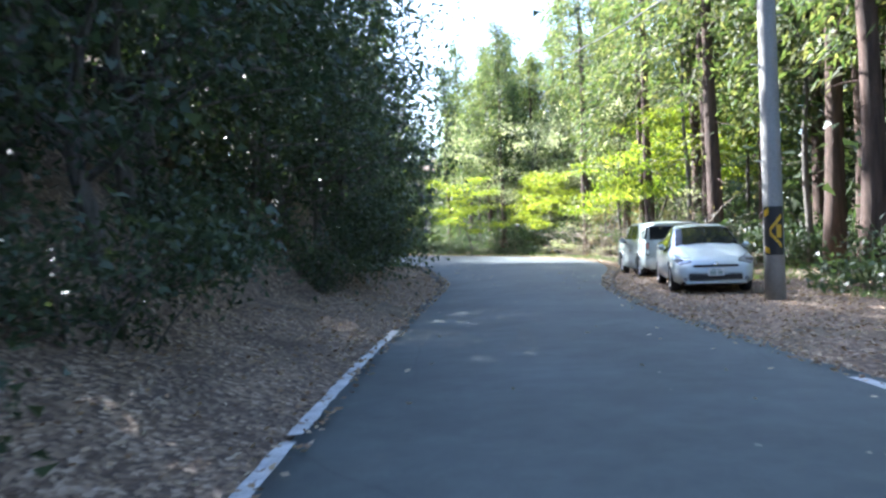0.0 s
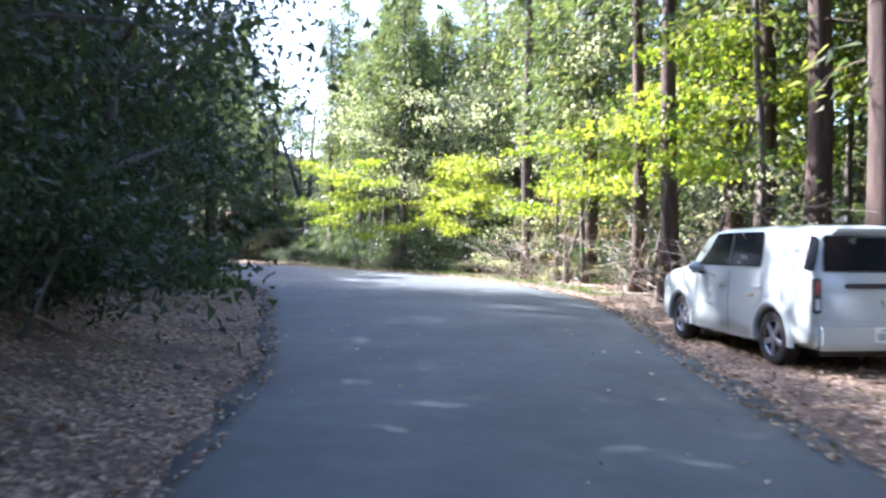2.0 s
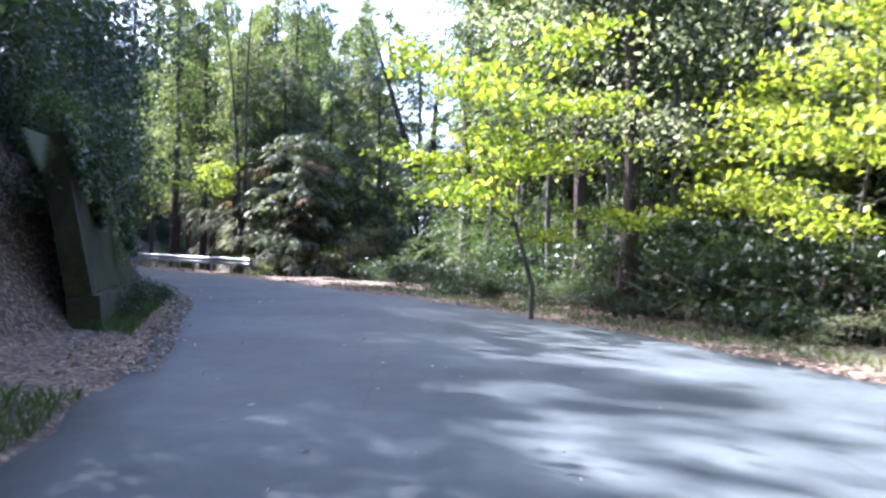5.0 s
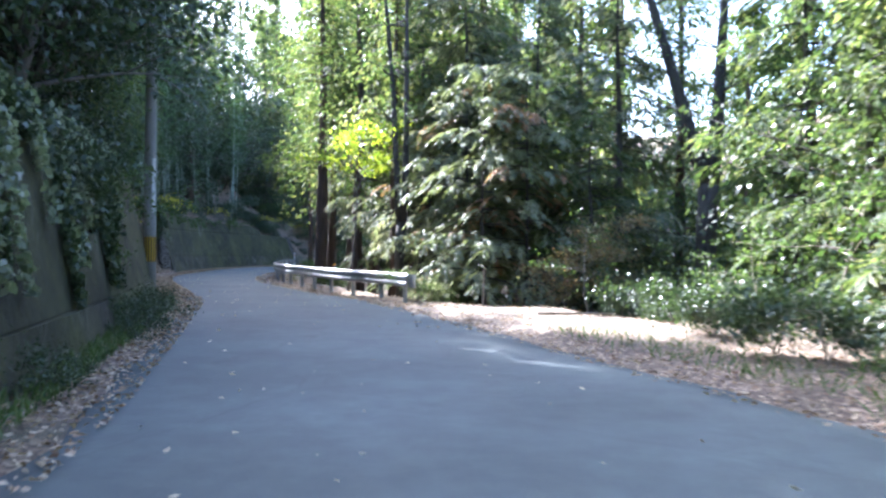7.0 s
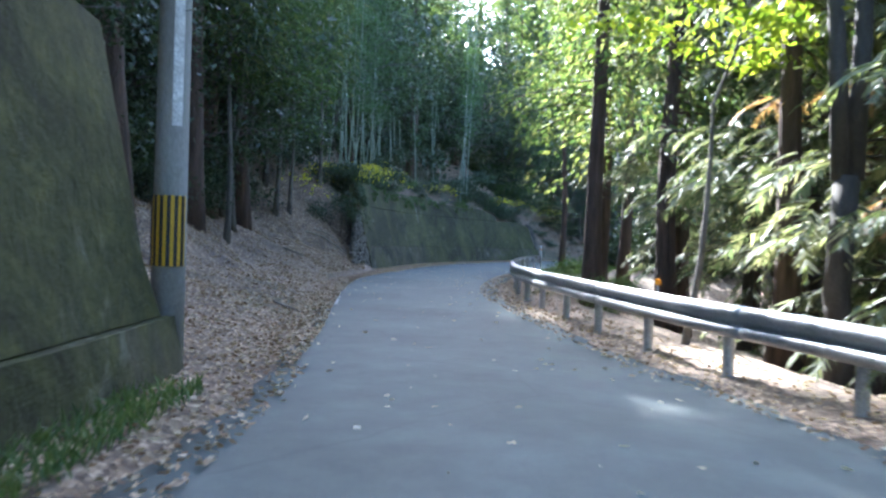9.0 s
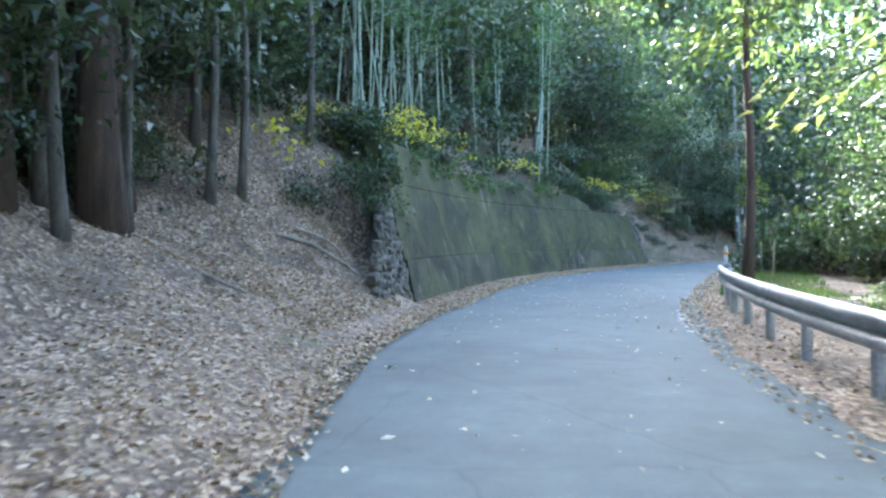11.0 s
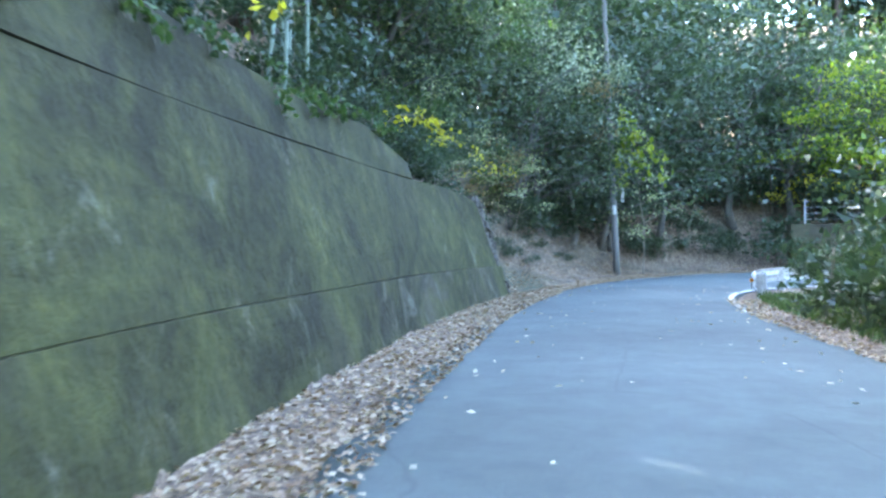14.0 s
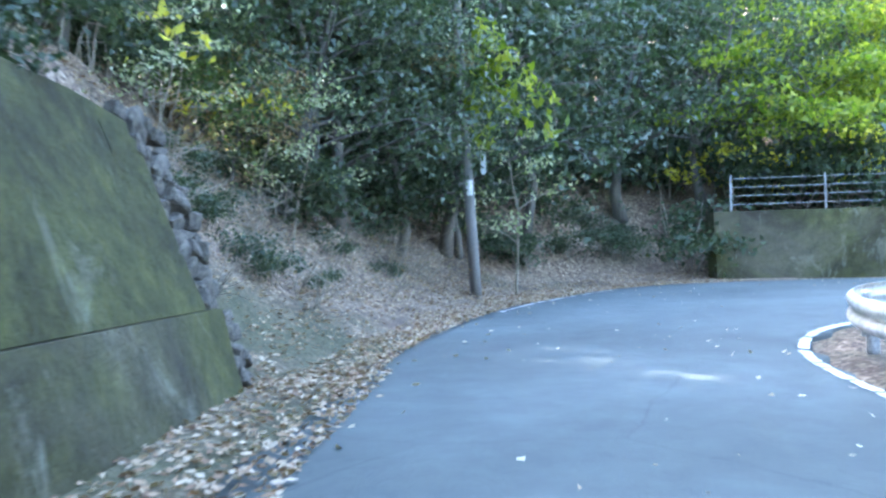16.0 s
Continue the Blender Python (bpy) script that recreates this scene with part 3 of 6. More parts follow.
def guard_rail(st0, st1, off, top, post_gap, label, post_mat, sections, beam_mat):
    rail = thing("guard_rail", label, "guard rail")
    pts = [(np.array(at(s, "R", off)[0]), np.array(at(s, "R", off)[1])) for s in np.arange(st0, st1, 0.04)]
    run = np.r_[0, np.cumsum([np.hypot(*(b[0] - a[0])) for a, b in zip(pts, pts[1:])])]
    cut = np.linspace(0, len(pts) - 1, sections + 1).astype(int)
    for a, b in zip(cut, cut[1:]):
        bm = bmesh.new()
        rings = []
        for p, d in pts[a:b + 1]:
            inward = np.array([-d[1], d[0]])
            front = [bm.verts.new((*(p + inward * (o + 0.02)), top - 0.175 + zz)) for o, zz in W_BEAM]
            back = [bm.verts.new((*(p + inward * (o + 0.012)), top - 0.175 + zz)) for o, zz in W_BEAM[::-1]]
            rings.append(front + back)
        n = len(rings[0])
        for r0, r1 in zip(rings, rings[1:]):
            for k in range(n):
                bm.faces.new((r0[k], r0[(k + 1) % n], r1[(k + 1) % n], r1[k]))
        bm.faces.new(rings[0])
        bm.faces.new(rings[-1][::-1])
        bmesh.ops.recalc_face_normals(bm, faces=bm.faces)
        part("beam", bm, beam_mat, rail, smooth=True)
    for dist in np.arange(0.5, run[-1], post_gap):
        k = int(np.searchsorted(run, dist))
        p, d = pts[min(k, len(pts) - 1)]
        out = np.array([d[1], -d[0]])
        q = p + out * 0.1
        bm = bmesh.new()
        g = ground_z(*q)
        tube(bm, [Vector((*q, min(g, 0) - 0.3)), Vector((*q, top - 0.06)), Vector((*q, top - 0.04))], [0.062, 0.062, 0.04], 10)
        part("post", bm, post_mat, rail)
        bm = bmesh.new()
        c = (p + q) / 2
        box(bm, c[0] - 0.05, c[0] + 0.05, c[1] - 0.05, c[1] + 0.05, top - 0.25, top - 0.11)
        part("bracket", bm, post_mat, rail)
    for end, sgn in ((0, -1), (-1, 1)):
        p, d = pts[end]
        inward = np.array([-d[1], d[0]])
        bm = bmesh.new()
        path = []
        for k in range(9):
            ang = math.pi * k / 8
            path.append(p + d * sgn * 0.16 * math.sin(ang) + inward * (0.02 - 0.09 * (1 - math.cos(ang))))
        vs = [[bm.verts.new((*q, top - 0.175 + zz)) for zz in (-0.17, -0.08, 0.0, 0.08, 0.17)] for q in path]
        for v0, v1 in zip(vs, vs[1:]):
            for k in range(4):
                bm.faces.new((v0[k], v0[k + 1], v1[k + 1], v1[k]))
        bmesh.ops.solidify(bm, geom=bm.faces[:], thickness=0.006)
        part("end_piece", bm, beam_mat, rail)
    return rail


guard_rail(13.72, 20.35, 0.5, 0.79, 2.0, "galvanised steel guard rail on round posts", M_POST, 7, M_METAL)
guard_rail(25.12, 29.2, 0.45, 0.60, 1.6, "white-painted guard rail round a tight bend", M_WHITE_PAINT, 5, M_WHITE_PAINT)


def reflector(x, y, z0, z1, label):
    """A small round reflector on a short stem."""
    r = thing("reflector", label, "reflector")
    bm = bmesh.new()
    tube(bm, [Vector((x, y, z0)), Vector((x, y, z1))], [0.018, 0.018], 6)
    part("stem", bm, M_POST, r)
    bm = bmesh.new()
    bmesh.ops.create_cone(bm, cap_ends=True, segments=16, radius1=0.045, radius2=0.04, depth=0.03, matrix=Matrix.Translation((x, y, z1 + 0.05)) @ Matrix.Rotation(radians(90), 4, "X"))
    part("lens", bm, M_ORANGE, r)


for s, o, z in ((15.2, 0.62, 0.7), (25.3, 0.36, 0.2)):
    q = at(s, "R", o)[0]
    reflector(q[0], q[1], z, z + 0.16, "orange road reflector on a guard rail")

# delineator post at the rail's end, and thin stakes on the grass
delin = thing("delineator_post", "slim white delineator post at the guard rail's end", "road post")
q = at(20.4, "R", 0.6)[0]
bm = bmesh.new()
tube(bm, [Vector((*q, -0.1)), Vector((*q, 1.15)), Vector((*q, 1.2))], [0.045, 0.04, 0.025], 10)
part("post", bm, M_WHITE_PAINT, delin)
bm = bmesh.new()
tube(bm, [Vector((*q, 1.0)), Vector((*q, 1.06))], [0.047, 0.047], 10)
part("reflector_band", bm, M_ORANGE, delin)
for x, y, h, lean in ((-25.3, 108.6, 1.35, 0.05), (-26.2, 111.0, 1.25, -0.04), (-27.4, 118.4, 1.2, 0.06), (7.6, 38.4, 1.75, 0.03), (-6.96, 74.27, 0.95, 0.02)):
    st_ob = thing("stake", "thin weathered wooden stake in the verge", "stake", "stakes on the verge")
    g = ground_z(x, y)
    bm = bmesh.new()
    tube(bm, [Vector((x, y, g - 0.2)), Vector((x + lean * 0.5, y, g + h * 0.5)), Vector((x + lean, y, g + h))], [0.03, 0.028, 0.025], 6)
    part("shaft", bm, M_STEM, st_ob)


# ---- utility poles and cables ----
def shell(bm, x, y, r, a0, a1, z0, z1, n=10, skew=0.0):
    """A patch of a cylinder's skin between two angles, as a thin plate."""
    vs = []
    for k in range(n + 1):
        a = a0 + (a1 - a0) * k / n
        vs.append([bm.verts.new((x + rr * math.cos(a), y + rr * math.sin(a), z + skew * (k / n))) for rr, z in ((r, z0), (r, z1), (r - 0.012, z1), (r - 0.012, z0))])
    for v0, v1 in zip(vs, vs[1:]):
        for k in range(4):
            bm.faces.new((v0[k], v1[k], v1[(k + 1) % 4], v0[(k + 1) % 4]))
    bm.faces.new(vs[0])
    bm.faces.new(vs[-1][::-1])
    bmesh.ops.recalc_face_normals(bm, faces=bm.faces)


def utility_pole(x, y, h, r0, r1, label, lean=(0, 0), mat=M_POLE):
    pole = thing("utility_pole", label, "utility pole")
    g = ground_z(x, y)
    bm = bmesh.new()
    n = 6
    tube(bm, [Vector((x + lean[0] * k / n, y + lean[1] * k / n, g - 0.3 + (h + 0.3) * k / n)) for k in range(n + 1)], [r0 + (r1 - r0) * k / n for k in range(n + 1)], 20)
    part("shaft", bm, mat, pole, smooth=True)
    for k in range(4):
        z = 2.6 + 0.9 * k
        bm = bmesh.new()
        sx = 1 if k % 2 else -1
        f = z / h
        cx, cy = x + lean[0] * f, y + lean[1] * f
        tube(bm, [Vector((cx, cy, g + z)), Vector((cx + sx * (r0 + 0.12), cy, g + z))], [0.011, 0.011], 6)
        part("step_bolt", bm, M_POST, pole)
    return pole


pole_1 = utility_pole(6.2, 15.0, 9.5, 0.19, 0.14, "grey concrete utility pole with a yellow and black chevron plate")
bm = bmesh.new()
shell(bm, 6.2, 15.0, 0.202, radians(196), radians(302), 0.86, 1.76, 16)
plate_1 = part("chevron_plate", bm, M_BLACK, pole_1, "black curved plate with a yellow arrow")
for a0, a1, z0, z1, sk in ((228, 288, 1.28, 1.36, 0.26), (228, 288, 1.24, 1.32, -0.26), (262, 288, 1.18, 1.42, 0.0), (198, 226, 1.56, 1.68, 0.06), (198, 226, 0.93, 1.03, -0.05)):
    bm = bmesh.new()
    shell(bm, 6.2, 15.0, 0.207, radians(a0), radians(a1), z0, z1, 10, sk)
    part("chevron", bm, M_YELLOW, plate_1)
pole_2 = utility_pole(-16.35, 73.95, 9.5, 0.165, 0.135, "grey concrete utility pole with a striped warning band")
bm = bmesh.new()
shell(bm, -16.35, 73.95, 0.174, radians(170), radians(375), 1.03, 1.72, 24)
band_2 = part("warning_band", bm, M_YELLOW, pole_2, "yellow and black striped band")
for k in range(9):
    bm = bmesh.new()
    shell(bm, -16.35, 73.95, 0.179, radians(172 + k * 23), radians(184 + k * 23), 1.03, 1.72, 4)
    part("stripe", bm, M_BLACK, band_2)
bm = bmesh.new()
shell(bm, -16.35, 73.95, 0.170, radians(318), radians(352), 2.4, 3.9, 6)
part("cable_cover", bm, M_WHITE_PAINT, pole_2)
pole_3 = utility_pole(-32.6, 132.4, 12.2, 0.13, 0.08, "slim weathered utility pole beside a leafy bank", (-0.47, 0.27), M_POLE_OLD)
bm = bmesh.new()
shell(bm, -32.69, 132.46, 0.15, radians(245), radians(300), 2.35, 2.7, 8)
part("tag", bm, M_WHITE_PAINT, pole_3)
bm = bmesh.new()
box(bm, -32.42, -32.3, 132.2, 132.3, 2.8, 3.35, 0.03)
part("junction_box", bm, M_WHITE_PAINT, pole_3)


def cable(a, b, sag, r=0.018):
    bm = bmesh.new()
    a, b = Vector(a), Vector(b)
    tube(bm, [a.lerp(b, k / 16) - Vector((0, 0, sag * 4 * (k / 16) * (1 - k / 16))) for k in range(17)], [r] * 17, 5)
    return tagged(part("overhead_cable", bm, M_WIRE), "thin black overhead cable between utility poles", "cable", "overhead cables")


cable((6.2, 15.0, 6.9), (7.6, 58.0, 13.6), 0.4, 0.032)
cable((-16.35, 73.95, 8.6), (1.5, 60.0, 13.0), 0.6)
cable((-16.35, 73.95, 8.3), (1.5, 60.0, 12.6), 0.7)
cable((-16.35, 73.95, 8.4), (-33.05, 132.65, 11.6), 1.2)

# ---- plants ----
SIZE = {}   # height and crown radius of each kind of plant
# clearings: places that the low sun reaches between the trees
CLEAR = [(8.3, 34, 0), (7.9, 36.5, 0), (7.6, 38.4, 0), (7.2, 40.2, 0), (6.7, 42.6, 0), (6.0, 45, 0), (4.9, 47.4, 0), (10, 38, 5), (-14, 142, 6), (-11, 139, 6), (-19.5, 140.2, 9.5)]


def shades(x, y, z, h, r):
    """Whether a tree of that height and crown radius stands between the sun and a clearing."""
    sx, sy, rise = -math.sin(radians(SUN_AZ)), math.cos(radians(SUN_AZ)), math.tan(radians(SUN_EL))
    for cx, cy, cz in CLEAR:
        along = (x - cx) * sx + (y - cy) * sy
        side = abs((x - cx) * sy - (y - cy) * sx)
        if along > 1.0 and side < r * 0.5 and cz + (along - 0.5 * r) * rise < z + h:
            return True
    return False


def unit(v):
    return v / np.maximum(np.linalg.norm(v, axis=-1, keepdims=True), 1e-9)


def blades(c, length, width, rng, axis=None, spread=1.0, single=False):
    """Pointed leaves centred at c (n x 3); axis: preferred way of the leaf's length."""
    n = len(c)
    a = rng.normal(size=(n, 3)) * spread
    if axis is not None:
        a = a + axis
    a = unit(a)
    b = unit(np.cross(a, rng.normal(size=(n, 3))))
    L = (length * rng.uniform(0.65, 1.3, (n, 1))) / 2
    W = (width * rng.uniform(0.65, 1.3, (n, 1))) / 2
    if single:
        k = rng.uniform(-0.6, 0.2, (n, 1))
        return np.stack([c + a * L * k + b * W, c + a * L, c + a * L * (k - 0.4) - b * W], 1) if n else np.zeros((0, 3, 3))
    bend = np.cross(a, b) * L * 0.25
    return np.stack([c - a * L, c + b * W + bend, c + a * L, c - b * W + bend], 1)


def limb_path(rng, start, way, length, droop, n=5):
    pts, p, d = [Vector(start)], Vector(start), Vector(way).normalized()
    for k in range(n):
        d = (d + Vector((rng.normal() * 0.14, rng.normal() * 0.14, rng.normal() * 0.08 - droop))).normalized()
        p = p + d * (length / n)
        pts.append(p.copy())
    return pts


def broad_tree(name, label, seed, h, spread_r, leaves, leaf, mat, bark, trunk_r, base, limbs=14, flat=0.55, puff=0.75, stems=1, lean=(0, 0), grp=""):
    """A tapered trunk with limbs and twigs, and a crown of single leaves in uneven clumps."""
    rng = np.random.RandomState(seed)
    tree = thing(name, label, "tree" if h > 3 else "bush", grp)
    SIZE[tree.name] = (h, spread_r)
    bm = bmesh.new()
    clumps = []
    for s in range(stems):
        a = rng.uniform(0, 6.28)
        off = 0.0 if stems == 1 else 0.18 * spread_r
        way = (lean[0] + (0.35 if stems > 1 else 0.05) * math.cos(a), lean[1] + (0.35 if stems > 1 else 0.05) * math.sin(a), 1)
        pts = limb_path(rng, (off * math.cos(a), off * math.sin(a), -0.3), way, h * 0.92 * rng.uniform(0.85, 1.0), -0.01, 8)
        tube(bm, pts, [trunk_r * (1.25 if k == 0 else 1) * (1 - 0.85 * k / 8) for k in range(9)], 8 if h > 3 else 4)
        for m in range(max(2, limbs // stems)):
            u = base + (1 - base) * (m + rng.uniform(0, 0.9)) / max(2, limbs // stems)
            k = min(int(u * 8), 7)
            p = pts[k].lerp(pts[k + 1], u * 8 - k)
            ang = m * 2.4 + rng.uniform(-0.5, 0.5)
            ln = spread_r * (1.05 - 0.55 * abs(u - 0.45)) * rng.uniform(0.7, 1.1)
            lp = limb_path(rng, p, (math.cos(ang), math.sin(ang), rng.uniform(0.1, 0.7)), ln, 0.03)
            r0 = trunk_r * (1 - 0.8 * u) * 0.5 + 0.008
            tube(bm, lp, [r0 * (1 - 0.85 * q / 5) for q in range(6)], 3, False)
            for q in range(2, 6):
                clumps.append((*lp[q], 0.6 + 0.12 * q))
            for t in range(2 if h > 3 else 1):
                q = rng.randint(2, 6)
                tp = limb_path(rng, lp[q], (math.cos(ang + rng.uniform(-1.3, 1.3)), math.sin(ang + rng.uniform(-1.3, 1.3)), rng.uniform(-0.2, 0.5)), ln * 0.4, 0.04, 3)
                tube(bm, tp, [r0 * 0.4, r0 * 0.3, r0 * 0.2, r0 * 0.1], 3, False)
                clumps += [(*tp[2], 0.8), (*tp[3], 1.0)]
    part("trunk", bm, bark, tree, smooth=True)
    cl = np.array(clumps)
    pick = rng.choice(len(cl), leaves, p=cl[:, 3] / cl[:, 3].sum())
    r = puff * spread_r * 0.22
    c = cl[pick, :3] + rng.normal(size=(leaves, 3)) * np.array([r, r, r * flat]) * rng.uniform(0.6, 1.3, (len(cl), 1))[pick]
    q = blades(c, leaf * 1.15, leaf * 0.62, rng, axis=np.array([0, 0, -0.35]), single=True)
    quads("crown" if h > 3 else "leaves", q, mat, tree)
    return tree


def cedar(name, label, seed, h, r, base, sprays, mat=None, trunk_r=0.28, grp="cedars", dead=10, wide=1.0, bark=None, fine=1.0):
    """A tall straight conifer: bare trunk below with dead twigs, drooping needle sprays above."""
    rng = np.random.RandomState(seed)
    tree = thing(name, label, "tree", grp)
    SIZE[tree.name] = (h, r)
    bm = bmesh.new()
    tube(bm, [Vector((0.06 * math.sin(k), 0.06 * math.cos(k * 1.3), -0.3 + h * k / 10)) for k in range(11)], [trunk_r * (1.35 if k == 0 else 1.0) * (1 - 0.9 * k / 10) for k in range(11)], 10)
    pts, ways = [], []
    n = int(26 + h) if wide == 1.0 else 22
    for m in range(n):
        u = base + (0.98 - base) * (m + rng.uniform()) / n
        ang = rng.uniform(0, 6.28)
        ln = r * (1.0 - 0.8 * (u - base) / (1 - base)) * rng.uniform(0.6, 1.15) + 0.3
        lp = limb_path(rng, (0, 0, h * u), (math.cos(ang), math.sin(ang), 0.15), ln, 0.09)
        tube(bm, lp, [0.035 * (1 - 0.8 * q / 5) for q in range(6)], 3, False)
        for q in range(1, 6):
            for t in range(4):
                pts.append(np.array(lp[q]) + rng.normal(size=3) * 0.12 * ln * np.array([1, 1, 0.5]))
                ways.append((math.cos(ang), math.sin(ang), -0.9))
    for m in range(dead):
        u = rng.uniform(0.12, base)
        ang = rng.uniform(0, 6.28)
        lp = limb_path(rng, (0, 0, h * u), (math.cos(ang), math.sin(ang), -0.1), rng.uniform(0.5, 1.4), 0.05, 3)
        tube(bm, lp, [0.02, 0.014, 0.01, 0.005], 4, False)
    part("trunk", bm, bark or M_BARK, tree, smooth=True)
    pts, ways = np.array(pts), np.array(ways)
    pick = rng.randint(0, len(pts), sprays)
    c = pts[pick] + rng.normal(size=(sprays, 3)) * np.array([0.28, 0.28, 0.3])
    q = blades(c, 0.40 * wide * fine, 0.105 * wide * (0.4 + 0.6 * fine), rng, axis=ways[pick], spread=0.55, single=True)
    quads("crown", q, mat or M_NEEDLE, tree)
    return tree


def feather(rng, root, way, length, n=11):
    """A flat drooping fan of narrow sprays: paired blades along a bent midrib."""
    side = unit(np.cross(way, (0, 0, 1.0)) + rng.normal(size=3) * 0.25)
    out = []
    p = np.array(root)
    for k in range(n):
        u = k / (n - 1)
        d = unit(np.array(way) * (1 - 0.25 * u) + np.array([0, 0, -0.9]) * u)
        p = p + d * length / n
        for sgn in (-1, 1):
            tip = p + unit(d * 0.9 + side * sgn * rng.uniform(0.5, 1.0) + np.array([0, 0, -0.25])) * length * (0.50 - 0.32 * u) * rng.uniform(0.7, 1.25)
            w = d * length * 0.042 + rng.normal(size=3) * 0.012
            out.append((p - w, p + w, tip))
    return out


def layered_conifer(name, label, seed, h, r, base, boughs, mat, trunk_r, grp, rusty=0.0):
    """A conifer whose boughs carry flat drooping fans in layers, some of them gone rusty."""
    rng = np.random.RandomState(seed)
    tree = thing(name, label, "tree", grp)
    SIZE[tree.name] = (h, r)
    bm = bmesh.new()
    tube(bm, [Vector((0.05 * math.sin(k), 0.05 * math.cos(k * 1.3), -0.3 + h * k / 10)) for k in range(11)], [trunk_r * (1.35 if k == 0 else 1.0) * (1 - 0.9 * k / 10) for k in range(11)], 10)
    fans, brown = [], []
    for m in range(boughs):
        u = base + (0.98 - base) * (m + rng.uniform()) / boughs
        ang = rng.uniform(0, 6.28)
        ln = r * (1.0 - 0.75 * (u - base) / (1 - base)) * rng.uniform(0.65, 1.1) + 0.3
        lp = limb_path(rng, (0, 0, h * u), (math.cos(ang), math.sin(ang), 0.12), ln, 0.10)
        tube(bm, lp, [0.03 * (1 - 0.8 * q / 5) for q in range(6)], 3, False)
        dying = rng.uniform() < rusty
        for q in range(1, 6):
            for sgn in (-1, 1, 0)[:3 if q > 3 else 2]:
                a = ang + sgn * rng.uniform(0.4, 1.0)
                way = np.array([math.cos(a), math.sin(a), rng.uniform(-0.35, 0.05)])
                f = feather(rng, np.array(lp[q]) + rng.normal(size=3) * 0.05, way, rng.uniform(0.5, 0.95) * (0.55 + 0.45 * ln / r))
                (brown if dying and rng.uniform() < 0.7 else fans).extend(f)
    part("trunk", bm, M_BARK_DARK, tree, smooth=True)
    quads("crown", np.array(fans), mat, tree)
    if brown:
        quads("rusty_sprays", np.array(brown), M_SPRAY_RUST, tree)
    return tree


def bamboo(name, seed, h, leaves):
    rng = np.random.RandomState(seed)
    b = thing(name, "slender green bamboo culm with feathery leaves", "bamboo", "bamboo grove")
    SIZE[b.name] = (h, 0.8)
    bm = bmesh.new()
    lean = Vector((rng.uniform(-0.08, 0.08), rng.uniform(-0.08, 0.08), 1))
    pts = [Vector((lean.x * h * (k / 12) ** 1.6, lean.y * h * (k / 12) ** 1.6, -0.2 + h * k / 12)) for k in range(13)]
    tube(bm, pts, [0.04 * (1 - 0.8 * k / 12) for k in range(13)], 7)
    for k in range(2, 12):
        tube(bm, [pts[k] - Vector((0, 0, 0.012)), pts[k] + Vector((0, 0, 0.012))], [0.047 * (1 - 0.8 * k / 12)] * 2, 7)
    clumps = []
    for k in range(22):
        u = rng.uniform(0.45, 1.0)
        i = min(int(u * 12), 11)
        ang = rng.uniform(0, 6.28)
        lp = limb_path(rng, pts[i], (math.cos(ang), math.sin(ang), 0.5), rng.uniform(0.5, 1.1), 0.1, 4)
        tube(bm, lp, [0.01, 0.008, 0.006, 0.004, 0.002], 3, False)
        clumps += [np.array(p) for p in lp[1:]]
    part("culm", bm, M_CULM, b, smooth=True)
    cl = np.array(clumps)
    c = cl[rng.randint(0, len(cl), leaves)] + rng.normal(size=(leaves, 3)) * 0.22
    quads("leaves", blades(c, 0.22, 0.05, rng, axis=np.array([0, 0, -0.8]), single=True), M_BAMBOO_LEAF, b)
    return b


used = set()


def plant(proto, x, y, scale=1.0, turn=0.0, dz=0.0, tilt=0.0, keep=False):
    """Sets a plant on the ground: the first specimen itself, then copies of it."""
    h, r = SIZE[proto.name]
    if not keep and h * scale > 3 and shades(x, y, ground_z(x, y), h * scale, r * scale):
        return None
    m = pose(x, y, ground_z(x, y) + dz, 0, tilt, turn)
    if proto.name not in used:
        used.add(proto.name)
        ob = proto
    else:
        ob = copy_thing(proto, m)
    ob.matrix_basis = m @ Matrix.Diagonal((scale, scale, scale, 1))
    return ob


EVERGREENS = [broad_tree("evergreen_tree", "dark glossy evergreen tree on the bank", 10 + k, 9.0, 4.0, 5200, 0.182, M_LEAF_DARK, M_BARK_GREY, 0.17, 0.2, 18, 0.7, 0.8, grp="evergreens on the bank") for k in range(3)]
FAR_EVERGREENS = [broad_tree("evergreen_tree", "dark evergreen tree in the woods uphill", 14 + k, 9.0, 4.0, 1900, 0.36, M_LEAF_DARK, M_BARK_GREY, 0.17, 0.2, 10, 0.7, 0.8, grp="evergreens uphill") for k in range(2)]
GREENS = [broad_tree("green_tree", "leafy green woodland tree with slim trunk", 20 + k, 11.0, 3.4, 6000, 0.155, M_LEAF_MID, M_BARK_GREY, 0.13, 0.33, 18, 0.5, 0.7, grp="woodland trees") for k in range(2)]
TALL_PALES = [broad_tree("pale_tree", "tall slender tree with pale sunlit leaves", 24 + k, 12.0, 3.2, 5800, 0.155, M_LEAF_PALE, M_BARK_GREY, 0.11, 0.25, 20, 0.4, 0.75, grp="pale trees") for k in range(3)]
MAPLES = [broad_tree("maple_tree", "young tree with sunlit yellow-green leaves", 30 + k, 8.0, 3.0, 5200, 0.19, M_LEAF_BRIGHT, M_BARK_GREY, 0.075, 0.42, 14, 0.22, 0.7, grp="bright young trees") for k in range(3)]
RUSTY = [broad_tree("rusty_tree", "small tree with rusty brown autumn leaves", 36, 6.0, 2.4, 4200, 0.15, M_LEAF_RUST, M_BARK_GREY, 0.06, 0.3, 14, 0.45, 0.8, grp="autumn trees")]
